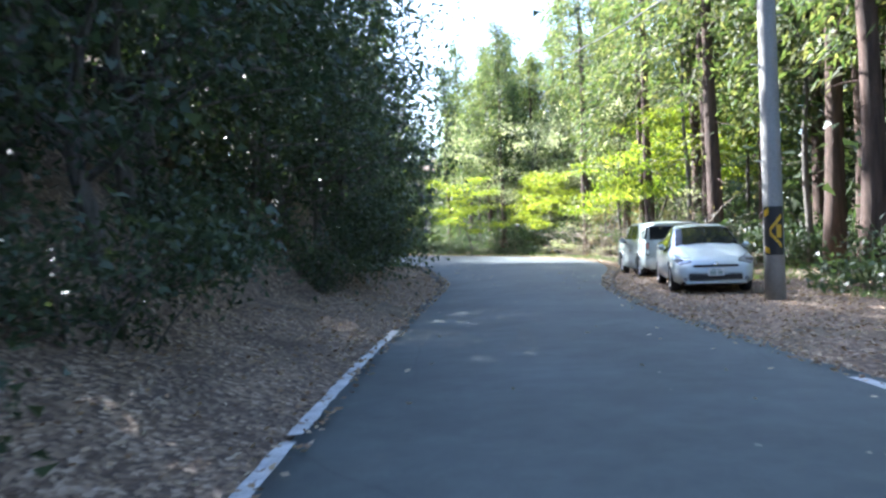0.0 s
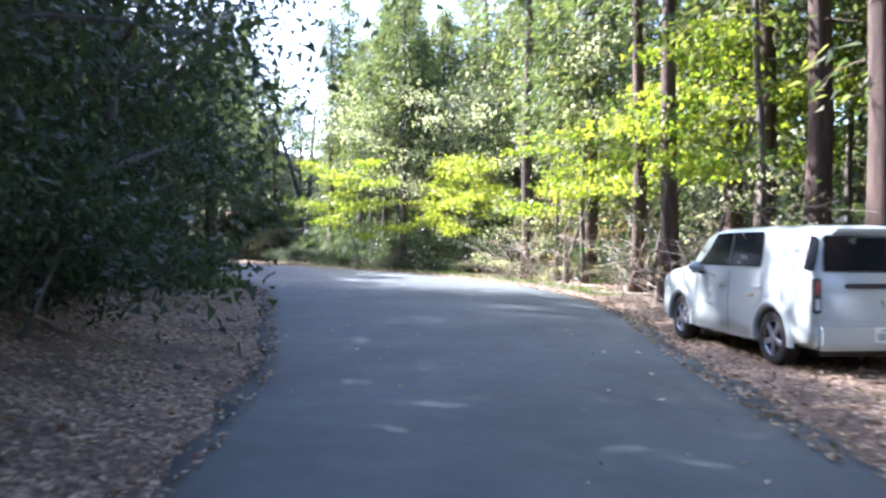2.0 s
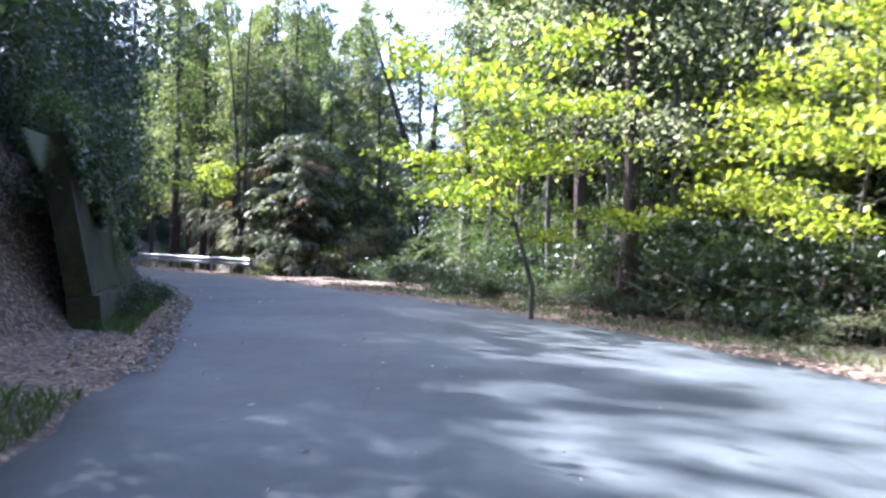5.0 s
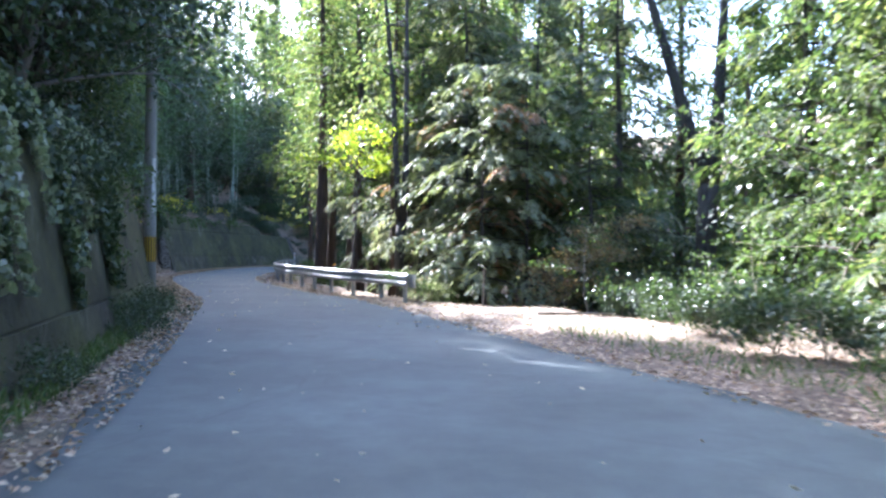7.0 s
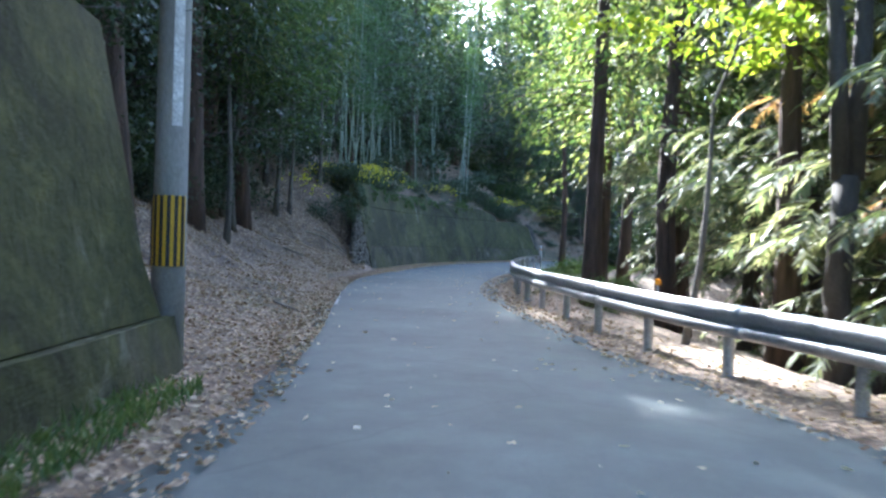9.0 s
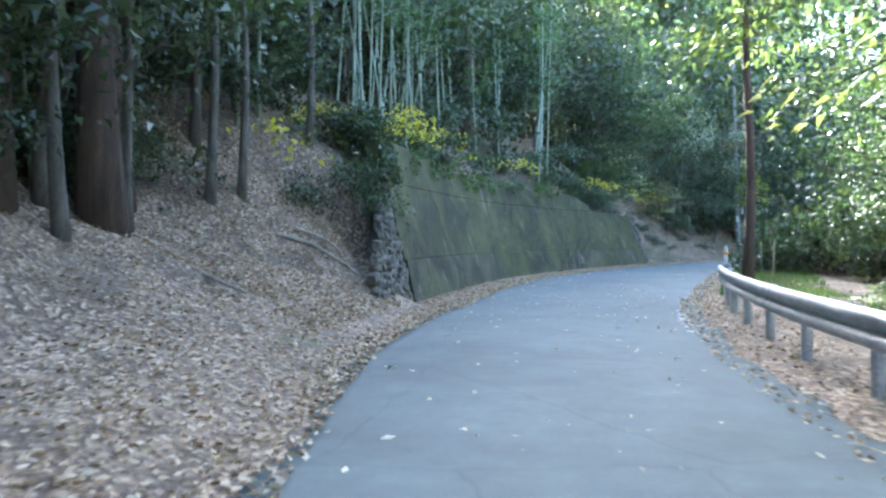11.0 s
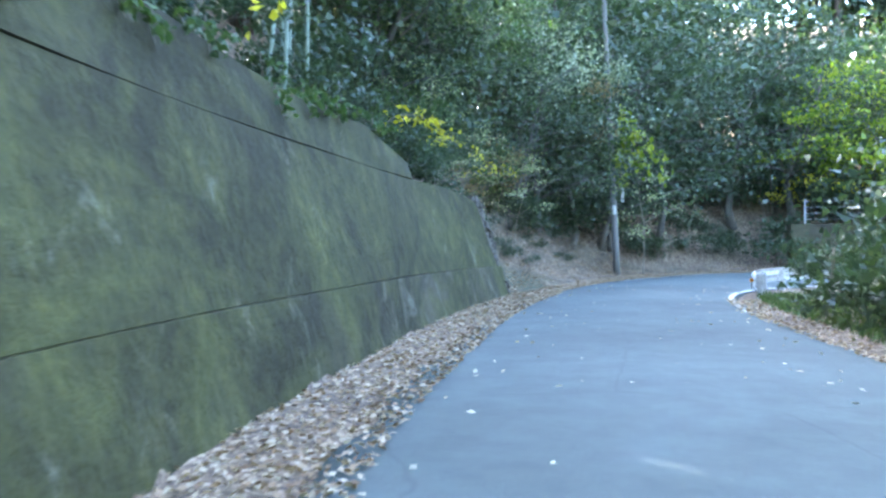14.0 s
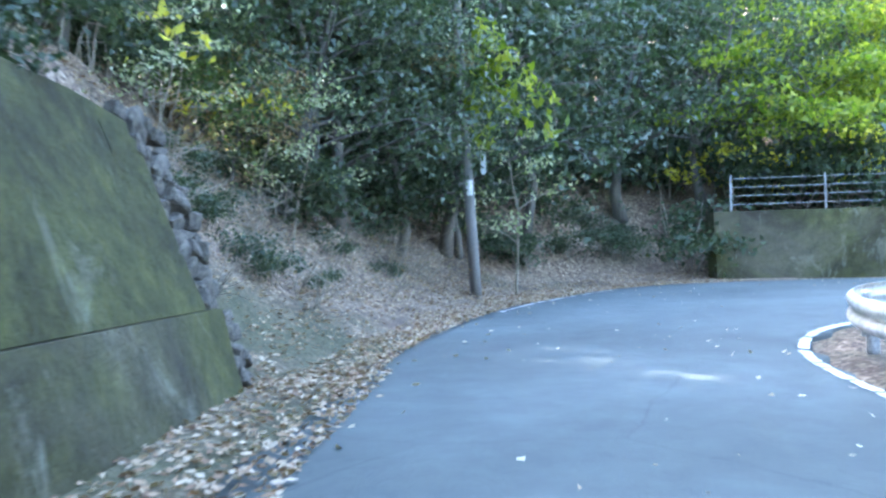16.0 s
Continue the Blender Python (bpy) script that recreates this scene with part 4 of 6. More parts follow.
SILVERS = [layered_conifer("silvery_tree", "conifer with layered drooping silvery sprays, some rusty", 38 + k, 8.0 + k, 2.4, 0.16, 46, M_SPRAY_SILVER, 0.09, "silvery trees", 0.2) for k in range(2)]
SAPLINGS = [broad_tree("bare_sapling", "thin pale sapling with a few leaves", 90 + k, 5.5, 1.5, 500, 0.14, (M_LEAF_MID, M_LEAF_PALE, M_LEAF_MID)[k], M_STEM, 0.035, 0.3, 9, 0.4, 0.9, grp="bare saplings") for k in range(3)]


def forked_tree(seed, h, fork, r, leaves, spread, label):
    """A dark trunk that divides into two long limbs with sparse high foliage."""
    g = np.random.RandomState(seed)
    tree = thing("forked_tree", label, "tree", "forked trees")
    SIZE[tree.name] = (h, 0.5)
    bm = bmesh.new()
    trunk = [Vector((0.04 * math.sin(2 * k), 0.04 * math.cos(k), -0.3 + (fork + 0.3) * k / 4)) for k in range(5)]
    tube(bm, trunk, [r * 1.25, r, r * 0.95, r * 0.92, r * 0.9], 10)
    clumps = []
    for side, lean in ((-1, spread), (1, spread * 0.3)):
        pts = [trunk[-1] + Vector((side * lean * u + 0.08 * math.sin(5 * u + side), 0.15 * math.sin(3 * u), (h - fork) * u - 0.05)) for u in np.linspace(0, 1, 8)]
        tube(bm, pts, [r * 0.72 * (1 - 0.8 * k / 7) for k in range(8)], 8)
        for k in range(2, 8):
            for m in range(2):
                a = g.uniform(0, 6.28)
                lp = limb_path(g, pts[k], (math.cos(a), math.sin(a), 0.4), g.uniform(0.8, 2.0), 0.02)
                tube(bm, lp, [0.03 * (1 - 0.8 * q / 5) for q in range(6)], 4, False)
                clumps += [np.array(p) for p in lp[2:]]
    part("trunk", bm, M_BARK_DARK, tree, smooth=True)
    cl = np.array(clumps)
    c = cl[g.randint(0, len(cl), leaves)] + g.normal(size=(leaves, 3)) * np.array([0.4, 0.4, 0.25])
    quads("crown", blades(c, 0.13, 0.06, g, axis=np.array([0, 0, -0.35]), single=True), M_LEAF_MID, tree)
    return tree


FORKED = forked_tree(95, 14.0, 4.9, 0.31, 2600, 2.9, "tall woodland tree forking into two dark limbs")
TWIN = forked_tree(96, 14.0, 2.6, 0.17, 1200, 1.0, "slim dark tree with two parallel stems")
SHRUBS = [broad_tree("evergreen_shrub", "dense dark green roadside shrub", 40 + k, 2.4, 1.5, 1250, 0.155, M_LEAF_DARK, M_BARK_GREY, 0.03, 0.15, 8, 0.8, 0.95, 3, grp="dark shrubs") for k in range(2)]
UNDER = [broad_tree("undergrowth_bush", "dark leafy undergrowth bush on the bank", 56 + k, 2.3, 1.5, 1100, 0.18, M_LEAF_DARK, M_STEM, 0.026, 0.12, 9, 0.6, 1.05, 4, grp="undergrowth") for k in range(2)]
BUSHES = [broad_tree("green_bush", "light green roadside bush with thin stems", 44 + k, 2.2, 1.4, 1900, 0.11, M_LEAF_MID, M_STEM, 0.022, 0.2, 9, 0.6, 0.9, 4, grp="green bushes") for k in range(2)]
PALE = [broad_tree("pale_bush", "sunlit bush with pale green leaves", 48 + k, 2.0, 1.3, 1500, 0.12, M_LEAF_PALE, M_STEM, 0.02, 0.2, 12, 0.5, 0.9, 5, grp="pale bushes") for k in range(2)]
YELLOWS = [broad_tree("yellow_leaved_sapling", "arching sapling with yellow autumn leaves", 52 + k, 2.6, 1.5, 620, 0.13, M_LEAF_YELLOW, M_STEM, 0.02, 0.4, 6, 0.3, 0.8, 2, grp="yellow saplings") for k in range(2)]
CEDARS = [cedar("cedar_tree", "tall straight cedar with reddish-brown bark", 60 + k, 17.0 + 2 * k, 2.6, (0.36, 0.26, 0.46)[k], 4900) for k in range(3)]
FAR_CEDARS = [cedar("cedar_tree", "tall cedar in the woods behind", 66 + k, 18.0 + 2 * k, 2.8, (0.3, 0.2)[k], 1600, wide=1.85, grp="cedars behind", dead=3) for k in range(2)]
CYPRESSES = [layered_conifer("cypress_tree", "conifer with layered drooping pale green sprays", 110 + k, 11.0 + k, 2.6, (0.14, 0.2)[k], 54, M_NEEDLE_PALE, 0.15, "cypresses outside the rail") for k in range(2)]
DARK_CYPRESS = layered_conifer("cypress_tree", "dark cypress with layered drooping sprays", 114, 9.0, 2.8, 0.15, 50, M_NEEDLE, 0.13, "dark cypresses")
SLIM = cedar("cedar_tree", "slim young cedar on the grassy verge", 63, 15.0, 2.2, 0.42, 3800, None, 0.15)
THINS = [cedar("slender_tree", "slender grey-trunked tree on the leafy slope", 130 + k, 13.0 + k, 1.7, 0.45, 2600, M_NEEDLE, 0.10, "slender trees", 6, bark=M_BARK_GREY) for k in range(2)]
BAMBOOS = [bamboo("bamboo", 70 + k, 9.0 + 1.5 * k, 700) for k in range(3)]

BRUSH = [broad_tree("bare_brush", "tangle of bare pale branches on the verge", 120 + k, 2.2, 1.6, 40, 0.1, M_LEAF_RUST, M_STEM, 0.022, 0.1, 20, 0.6, 0.9, 5, grp="bare brush") for k in range(2)]
rng = np.random.RandomState(5)
# open spots: sight lines to the forked tree, room round the poles
OPEN = [(-2.6, 64, 2.4), (-2.3, 67, 2.6), (-2.1, 70, 2.6), (-1.9, 73, 2.6), (-1.7, 76, 2.2), (-1.0, 82, 2.4), (-0.7, 87, 2.4), (-16.35, 73.95, 2.4), (-15.4, 71.5, 1.8), (-11.8, 80.5, 2.0), (-13.2, 81.6, 1.8), (-14.7, 83.8, 2.4), (-21.5, 136.5, 1.6)]


def scatter(protos, count, st, side, e0, e1, s0=0.8, s1=1.2, dz=0.0, tilt=0.0, gap=0.0):
    """Plants along one side of the road, between two stations and two distances from its edge."""
    rng = np.random.RandomState(int(st[0] * 977 + st[1] * 131 + e0 * 53 + e1 * 17 + count * 7 + s1 * 11))
    spots = []
    tries = 0
    while len(spots) < count and tries < count * 30:
        tries += 1
        s, e = rng.uniform(*st), rng.uniform(e0, e1)
        q = at(s, side, e)[0]
        k, el, er = where([q])
        if max(el[0], er[0]) < min(e0, e) - 0.4:
            continue
        if any(np.hypot(q[0] - a, q[1] - b) < r for a, b, r in OPEN):
            continue
        if gap and any(np.hypot(*(q - o)) < gap for o in spots):
            continue
        spots.append(q)
        plant(protos[rng.randint(len(protos))], q[0], q[1], rng.uniform(s0, s1), rng.uniform(0, 360), dz, tilt * rng.uniform(0.3, 1))


# left bank of the first stretch: a dark wall of evergreens hanging over the road
scatter(EVERGREENS, 17, (0.9, 6.6), "L", 2.8, 6.0, 0.9, 1.2, gap=1.5)
scatter(EVERGREENS, 12, (0.7, 5.2), "L", 2.7, 3.3, 0.72, 0.8, gap=2.0)
# row behind the bank, out of sight, added for the shade it casts
scatter(FAR_EVERGREENS, 10, (0.0, 7.2), "L", 8, 16, 1.2, 1.6, gap=2)
scatter(SHRUBS, 28, (0.9, 6.4), "L", 2.0, 5.5, 0.7, 1.2)
scatter(SHRUBS, 28, (1.0, 6.2), "L", 2.0, 3.2, 0.45, 0.8)
scatter(SHRUBS, 13, (6.2, 7.6), "L", 2.7, 5, 0.6, 0.9)
scatter(SHRUBS, 10, (6.3, 7.5), "L", 1.8, 2.9, 0.4, 0.6)
scatter(EVERGREENS, 3, (6.7, 7.6), "L", 5.4, 8, 0.8, 1.0, gap=2)
# cedars added towards the sun, to shade the road at stations 6 to 8
for x, y, k in ((-7.5, 46.2, 1), (-9.6, 48.2, 0), (-11.6, 45.6, 1), (-13.2, 50.0, 1)):
    plant(CEDARS[k], x, y, 0.9, x * 40)
# unseen cedars farther uphill, added to keep sun off the bank and road
scatter(FAR_CEDARS, 8, (0, 6.5), "L", 8, 24, 0.9, 1.1, gap=2.5)
scatter(FAR_CEDARS, 5, (1.5, 3.5), "L", 7, 12, 0.9, 1.1, gap=2)
# dark trunk at the end of the bank
plant(CEDARS[1], -3.2, 41.9, 0.8, 20, keep=True)
plant(EVERGREENS[1], -7.2, 43.5, 1.0, 70)
# evergreens added on the sun's line, to stop dapples on the road
for x, y, sc, k in ((-5.4, 39.4, 0.85, 0), (-6.6, 41.0, 1.1, 2), (-9.5, 43.6, 1.25, 1), (-4.8, 37.6, 0.85, 1), (-8.6, 40.0, 1.2, 0)):
    plant(EVERGREENS[k], x, y, sc, x * 70)
plant(EVERGREENS[2], -8.4, 47.5, 0.8, 170)
scatter(GREENS, 5, (8.6, 10), "L", 4.5, 9, 0.5, 0.75, gap=1.6)
# next two rows: added sun blockers for the road by the parked cars
scatter(EVERGREENS, 5, (8.1, 9.1), "L", 6, 13, 1.0, 1.3, gap=2)
scatter(FAR_CEDARS, 6, (8.1, 9.1), "L", 8, 16, 0.9, 1.1, gap=2)
scatter(BUSHES, 4, (8.6, 9.8), "L", 2.2, 5, 0.6, 1.0)
scatter(SHRUBS, 16, (8.4, 9.9), "L", 3.5, 8, 1.0, 1.7)

# right side of the first stretch: cedars behind the parked cars, bright understorey
for x, y, s, k in ((8.9, 26.2, 1.0, 0), (9.6, 28.9, 0.95, 2), (12.4, 30.4, 1.1, 1), (7.9, 40.4, 0.9, 0), (8.2, 45.4, 0.95, 2), (9.2, 36.6, 0.8, 2), (10.6, 21.5, 1.0, 2), (9.4, 17.5, 1.05, 0), (12.2, 24.6, 1.1, 0),
                   (8.6, 33.2, 0.85, 2), (9.8, 42.6, 0.9, 0), (11.0, 34.6, 1.0, 1), (13.5, 27.5, 1.0, 2), (11.6, 14.0, 1.0, 2), (10.2, 10.5, 1.0, 0), (10.4, 50.4, 0.85, 2), (9.8, 54.5, 0.9, 0),
                   (10.4, 25.0, 0.9, 1), (11.2, 27.6, 0.9, 0), (14.2, 22.0, 1.0, 1), (11.8, 18.8, 0.95, 1), (10.0, 31.4, 0.9, 2), (15.6, 26.0, 1.1, 0)):
    plant(CEDARS[k], x, y, s, x * 77 % 360)
scatter(FAR_CEDARS, 30, (1, 7), "R", 8, 26, 0.85, 1.15, gap=1.6)
scatter(FAR_EVERGREENS, 18, (1, 7), "R", 10, 24, 0.8, 1.3, gap=2)
scatter(FAR_EVERGREENS, 14, (2.4, 5.2), "R", 8, 15, 0.5, 0.8, gap=1.5)
scatter(CEDARS, 9, (2.6, 5.0), "R", 5.5, 11, 0.9, 1.1, gap=1.6)
scatter(SHRUBS, 14, (2, 6.6), "R", 6, 10, 0.5, 0.9)
scatter(UNDER, 16, (1.8, 4.6), "R", 5.0, 9, 0.7, 1.1)
for x, y, s, k in ((9.0, 32.2, 1.0, 0), (9.6, 36.6, 1.0, 1), (7.2, 52.5, 0.8, 2), (8.8, 42.0, 0.85, 0), (6.4, 55.6, 0.8, 0)):
    plant(MAPLES[k], x, y, s, x * 131 % 360)
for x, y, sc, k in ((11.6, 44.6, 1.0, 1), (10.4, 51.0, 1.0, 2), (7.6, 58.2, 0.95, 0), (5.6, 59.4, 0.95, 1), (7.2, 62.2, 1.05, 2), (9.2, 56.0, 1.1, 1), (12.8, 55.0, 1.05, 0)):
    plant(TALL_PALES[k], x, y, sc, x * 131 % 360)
for x, y, sc in ((4.2, 67.5, 1.0), (7.4, 64.5, 1.0), (1.8, 71.5, 1.0), (6.4, 73.0, 1.1), (9.4, 60.5, 1.0)):
    plant(CEDARS[int(y * 10) % 3], x, y, sc, x * 50)
scatter(SAPLINGS, 12, (5.6, 9.6), "R", 1.2, 6, 0.5, 1.0)
scatter(UNDER, 22, (4.6, 9.2), "R", 2.6, 7.5, 0.6, 1.05)
scatter(THINS, 12, (4.8, 9.4), "R", 2.0, 7, 0.8, 1.1, gap=1.2)
scatter(FAR_CEDARS, 10, (4.5, 9.0), "R", 6.0, 12, 0.8, 1.0, gap=1.8)
scatter(PALE, 5, (6.8, 9.6), "R", 1.2, 3.4, 0.35, 0.6)
scatter(BUSHES, 6, (5.6, 9.4), "R", 1.6, 5.0, 0.35, 0.7)
scatter(SHRUBS, 20, (5.0, 9.6), "R", 4.0, 8.0, 0.7, 1.2)
scatter(GREENS, 4, (6, 12), "R", 10, 18, 0.8, 1.1, gap=2)
for x, y, sc, k in ((3.6, 59.8, 0.75, 2), (2.4, 64.0, 0.8, 0), (0.6, 66.6, 0.75, 2), (5.4, 62.0, 0.9, 0), (4.4, 57.4, 0.8, 2)):
    plant(CEDARS[k], x, y, sc, x * 90)
scatter(SHRUBS, 9, (9.6, 12), "R", 5, 9, 0.7, 1.1)
scatter(RUSTY, 2, (7.5, 10), "R", 4, 8, 0.7, 1.0, gap=2)
scatter(BRUSH, 30, (5.0, 9.2), "R", 1.0, 4.5, 0.6, 1.3)
scatter(BRUSH, 5, (11, 13), "R", 3.5, 6, 0.5, 0.9)
scatter(FAR_CEDARS, 10, (7, 11), "R", 14, 30, 0.85, 1.1, gap=2)

# second stretch: above the wall, and the verge with tall mixed wood
scatter(EVERGREENS, 12, (11.1, 14.6), "L", 3.2, 8, 0.9, 1.2, gap=1.6)
# taller ones added here to block sun from the road
scatter(EVERGREENS, 5, (12.2, 14.2), "L", 3.0, 6, 1.1, 1.3, gap=1.6)
scatter(FAR_EVERGREENS, 9, (12.0, 15.5), "L", 9, 20, 1.2, 1.7, gap=2.5)
scatter(SHRUBS, 26, (9.7, 14.2), "L", 1.9, 3.8, 0.6, 1.0)
scatter(BUSHES, 8, (9.8, 14.0), "L", 1.8, 2.8, 0.5, 0.8)
scatter(FAR_CEDARS, 6, (13.0, 15.5), "L", 9, 22, 0.9, 1.1, gap=2.5)
# dark evergreens, a forked tree and thin stems behind the sunny verge
scatter(SHRUBS, 16, (10.4, 13.4), "R", 4.4, 8.0, 0.7, 1.1)
for x, y, sc in ((-0.2, 80.4, 1.3), (0.8, 78.6, 1.2), (-2.4, 82.0, 1.3), (1.4, 76.2, 1.2), (0.2, 84.0, 1.5), (-1.8, 86.5, 1.6), (2.6, 80.5, 1.5), (2.2, 87.0, 1.7)):
    plant(UNDER[int(y * 10) % 2], x, y, sc, x * 90)
scatter(UNDER, 7, (9.4, 12.6), "R", 3.0, 4.6, 0.7, 1.0)
scatter(UNDER, 16, (9.4, 12.6), "R", 3.2, 4.6, 0.8, 1.15)
scatter(BRUSH, 14, (9.2, 12.8), "R", 2.6, 4.2, 0.7, 1.1)
scatter(SAPLINGS, 16, (9.0, 12.8), "R", 2.8, 5.0, 0.5, 0.8)
scatter(SHRUBS, 12, (9.2, 12.6), "R", 3.8, 5.4, 0.9, 1.3)
scatter(SHRUBS, 15, (10.0, 13.2), "L", 0.45, 0.85, 0.2, 0.36)
scatter(UNDER, 7, (10.4, 13.4), "R", 3.6, 6.0, 0.6, 0.9)
scatter(BUSHES, 7, (9.8, 11.6), "R", 2.2, 4.0, 0.35, 0.6)
scatter(CEDARS, 11, (10.3, 13.4), "R", 6.5, 15, 0.8, 1.0, gap=2.0)
scatter(EVERGREENS, 4, (11.0, 13.2), "R", 7, 12, 0.7, 0.95, gap=2)
scatter(TALL_PALES, 3, (11.0, 13.6), "R", 12, 18, 0.8, 1.0, gap=2)
scatter(CYPRESSES, 5, (10.8, 13.4), "R", 8.0, 13, 0.8, 1.2, gap=2)
scatter(FAR_CEDARS, 16, (9.5, 14), "R", 18, 34, 0.9, 1.1, gap=2)
scatter([DARK_CYPRESS], 12, (9.8, 13.4), "R", 7, 16, 1.0, 1.5, gap=2)
scatter(FAR_CEDARS, 10, (12.5, 16), "R", 12, 26, 0.8, 1.05, gap=2)
scatter(FAR_EVERGREENS, 8, (9.5, 14), "R", 10, 20, 0.8, 1.2, gap=2)
scatter(SAPLINGS[:1], 12, (10.0, 13.6), "R", 3.0, 7, 0.6, 1.0)
plant(MAPLES[1], 2.0, 55.3, 0.82, 80, -0.45, keep=True)
for x, y, sc in ((3.4, 68.5, 1.0), (4.8, 64.5, 0.9), (1.2, 71.5, 0.9), (2.6, 75.0, 1.0)):
    plant(DARK_CYPRESS, x, y, sc, x * 80)
# the thicket's edge along the verge: close to the road at first, falling back to the sunny opening
for x, y, sc in ((2.9, 60.6, 0.9), (4.1, 58.6, 0.95), (4.9, 61.2, 1.0), (2.4, 63.4, 0.9), (1.5, 66.2, 1.0), (3.8, 64.6, 0.9), (5.4, 57.4, 0.95)):
    plant(THINS[int(y * 10) % 2], x, y, sc, x * 90)
edge_rng = random.Random(31)
for k in range(46):
    st = 9.7 + 3.75 * k / 46 + edge_rng.uniform(-0.04, 0.04)
    e = np.interp(st, [9.6, 11.7, 12.2, 12.6, 13.1, 13.5], [1.8, 1.9, 2.9, 3.4, 4.9, 4.6]) + edge_rng.uniform(-0.2, 1.2)
    q = at(st, "R", e)[0]
    proto = edge_rng.choice((UNDER[0], UNDER[1], SHRUBS[0], SHRUBS[1], BRUSH[0], BRUSH[1], SAPLINGS[0]))
    plant(proto, q[0], q[1], edge_rng.uniform(0.25, 0.62), k * 77, -0.05)
plant(FORKED, -1.4, 78.3, 1.0, 10)
plant(TWIN, -10.9, 79.6, 1.0, 15)
plant(DARK_CYPRESS, -4.6, 78.0, 0.8, 200)
plant(EVERGREENS[0], -3.4, 80.6, 0.7, 20)
plant(DARK_CYPRESS, -6.2, 80.2, 0.95, 90)
plant(SILVERS[1], -10.4, 81.6, 0.9, 60)
plant(DARK_CYPRESS, -8.6, 81.4, 0.9, 10)
plant(CYPRESSES[0], -8.4, 83.5, 1.0, 130)
plant(CEDARS[1], -2.0, 83.0, 0.9, 130)
plant(CEDARS[1], -5.6, 85.0, 0.95, 20)
plant(SILVERS[0], -7.6, 77.2, 0.95, 10)
plant(SILVERS[1], -6.4, 77.6, 0.9, 150)
plant(SILVERS[0], -8.6, 79.4, 1.0, 220)
plant(RUSTY[0], -5.2, 76.4, 0.62, 150)
plant(SHRUBS[0], -4.4, 75.6, 0.8, 10)
plant(SHRUBS[1], -3.2, 75.9, 0.5, 60)
plant(BUSHES[0], -9.2, 75.7, 0.5, 40)
plant(PALE[1], -9.0, 76.3, 0.55, 100)
HIGH_MAPLE = broad_tree("maple_tree", "small maple with a high tuft of yellow-green leaves", 34, 7.0, 1.7, 1500, 0.19, M_LEAF_BRIGHT, M_BARK_GREY, 0.06, 0.66, 9, 0.3, 0.8, grp="bright young trees")
plant(HIGH_MAPLE, -12.9, 80.0, 0.95, 60)
# outside the guard rail: dark trunks with light between them
for x, y, sc, k in ((-17.2, 87.6, 0.85, 2), (-11.9, 82.0, 0.8, 0), (-15.2, 87.0, 0.9, 1), (-18.4, 90.6, 0.9, 0), (-11.0, 86.6, 0.95, 2), (-19.4, 94.0, 0.9, 1), (-16.2, 92.0, 0.95, 2), (-12.6, 91.0, 1.0, 0), (-20.2, 98.6, 0.9, 2), (-9.0, 90.0, 1.0, 1)):
    plant(CEDARS[k], x, y, sc, x * 31)
scatter(CYPRESSES, 9, (14.2, 18.8), "R", 4.0, 9, 0.9, 1.2, gap=2)
scatter(CEDARS, 3, (14.6, 18.5), "R", 4.0, 9, 0.8, 0.95, gap=2)
scatter(FAR_CEDARS, 10, (14, 20), "R", 9, 22, 0.8, 1.0, gap=2)
scatter(BUSHES, 8, (14.4, 20), "R", 1.8, 4, 0.4, 0.7)
scatter(UNDER, 14, (20.0, 24.2), "L", 4.0, 8.0, 0.9, 1.5)

# tall dark trees above the leafy slope, most added to shade road and verge
scatter(FAR_CEDARS, 14, (12.8, 16.5), "L", 6, 16, 0.9, 1.15, gap=1.8)
# oversized cedars set back from view, added only as sun blockers
for x, y, sc, k in ((-25.2, 79.4, 1.6, 1), (-24.6, 76.6, 1.55, 1), (-29.2, 85.6, 1.5, 1), (-31.0, 88.4, 1.5, 1)):
    plant(CEDARS[k], x, y, sc, x * 60, keep=True)
scatter(EVERGREENS, 5, (14.9, 17.4), "L", 6.0, 9, 0.9, 1.1, gap=1.6)
for x, y, sc, k in ((-29.5, 87.5, 1.0, 1), (-31.6, 89.2, 1.05, 0), (-33.2, 91.4, 1.0, 1), (-30.4, 85.2, 1.0, 0), (-34.6, 88.6, 1.1, 1), (-28.2, 83.6, 1.0, 1), (-33.8, 94.2, 0.95, 0), (-27.6, 80.8, 1.0, 1), (-25.4, 78.6, 1.0, 1), (-36.0, 92.0, 1.1, 2)):
    plant(CEDARS[k], x, y, sc, x * 50)
scatter(CEDARS, 5, (14.9, 17.5), "L", 4, 8, 0.9, 1.1, gap=1.8)
scatter(EVERGREENS, 10, (16.4, 19.3), "L", 5.0, 9.5, 0.8, 1.1, gap=1.4)
scatter(GREENS, 5, (17.4, 19.2), "L", 4.4, 7, 0.7, 0.9, gap=1.2)
for st, e, sc in ((17.75, 5.6, 1.1), (18.1, 5.4, 0.9), (17.5, 6.0, 0.9), (17.3, 5.8, 0.9)):
    q = at(st, "L", e)[0]
    plant(SHRUBS[int(st * 100) % 2], q[0], q[1], sc, st * 700)
for x, y, sc in ((-30.5, 90.3, 0.9), (-31.6, 90.75, 0.95), (-30.5, 91.0, 0.8), (-32.4, 92.4, 0.9), (-31.2, 93.4, 0.8), (-29.8, 88.2, 0.9), (-28.9, 86.6, 1.0), (-27.4, 85.0, 0.9), (-33.4, 93.0, 1.0)):
    plant(THINS[int(y * 10) % 2], x, y, sc, x * 90)
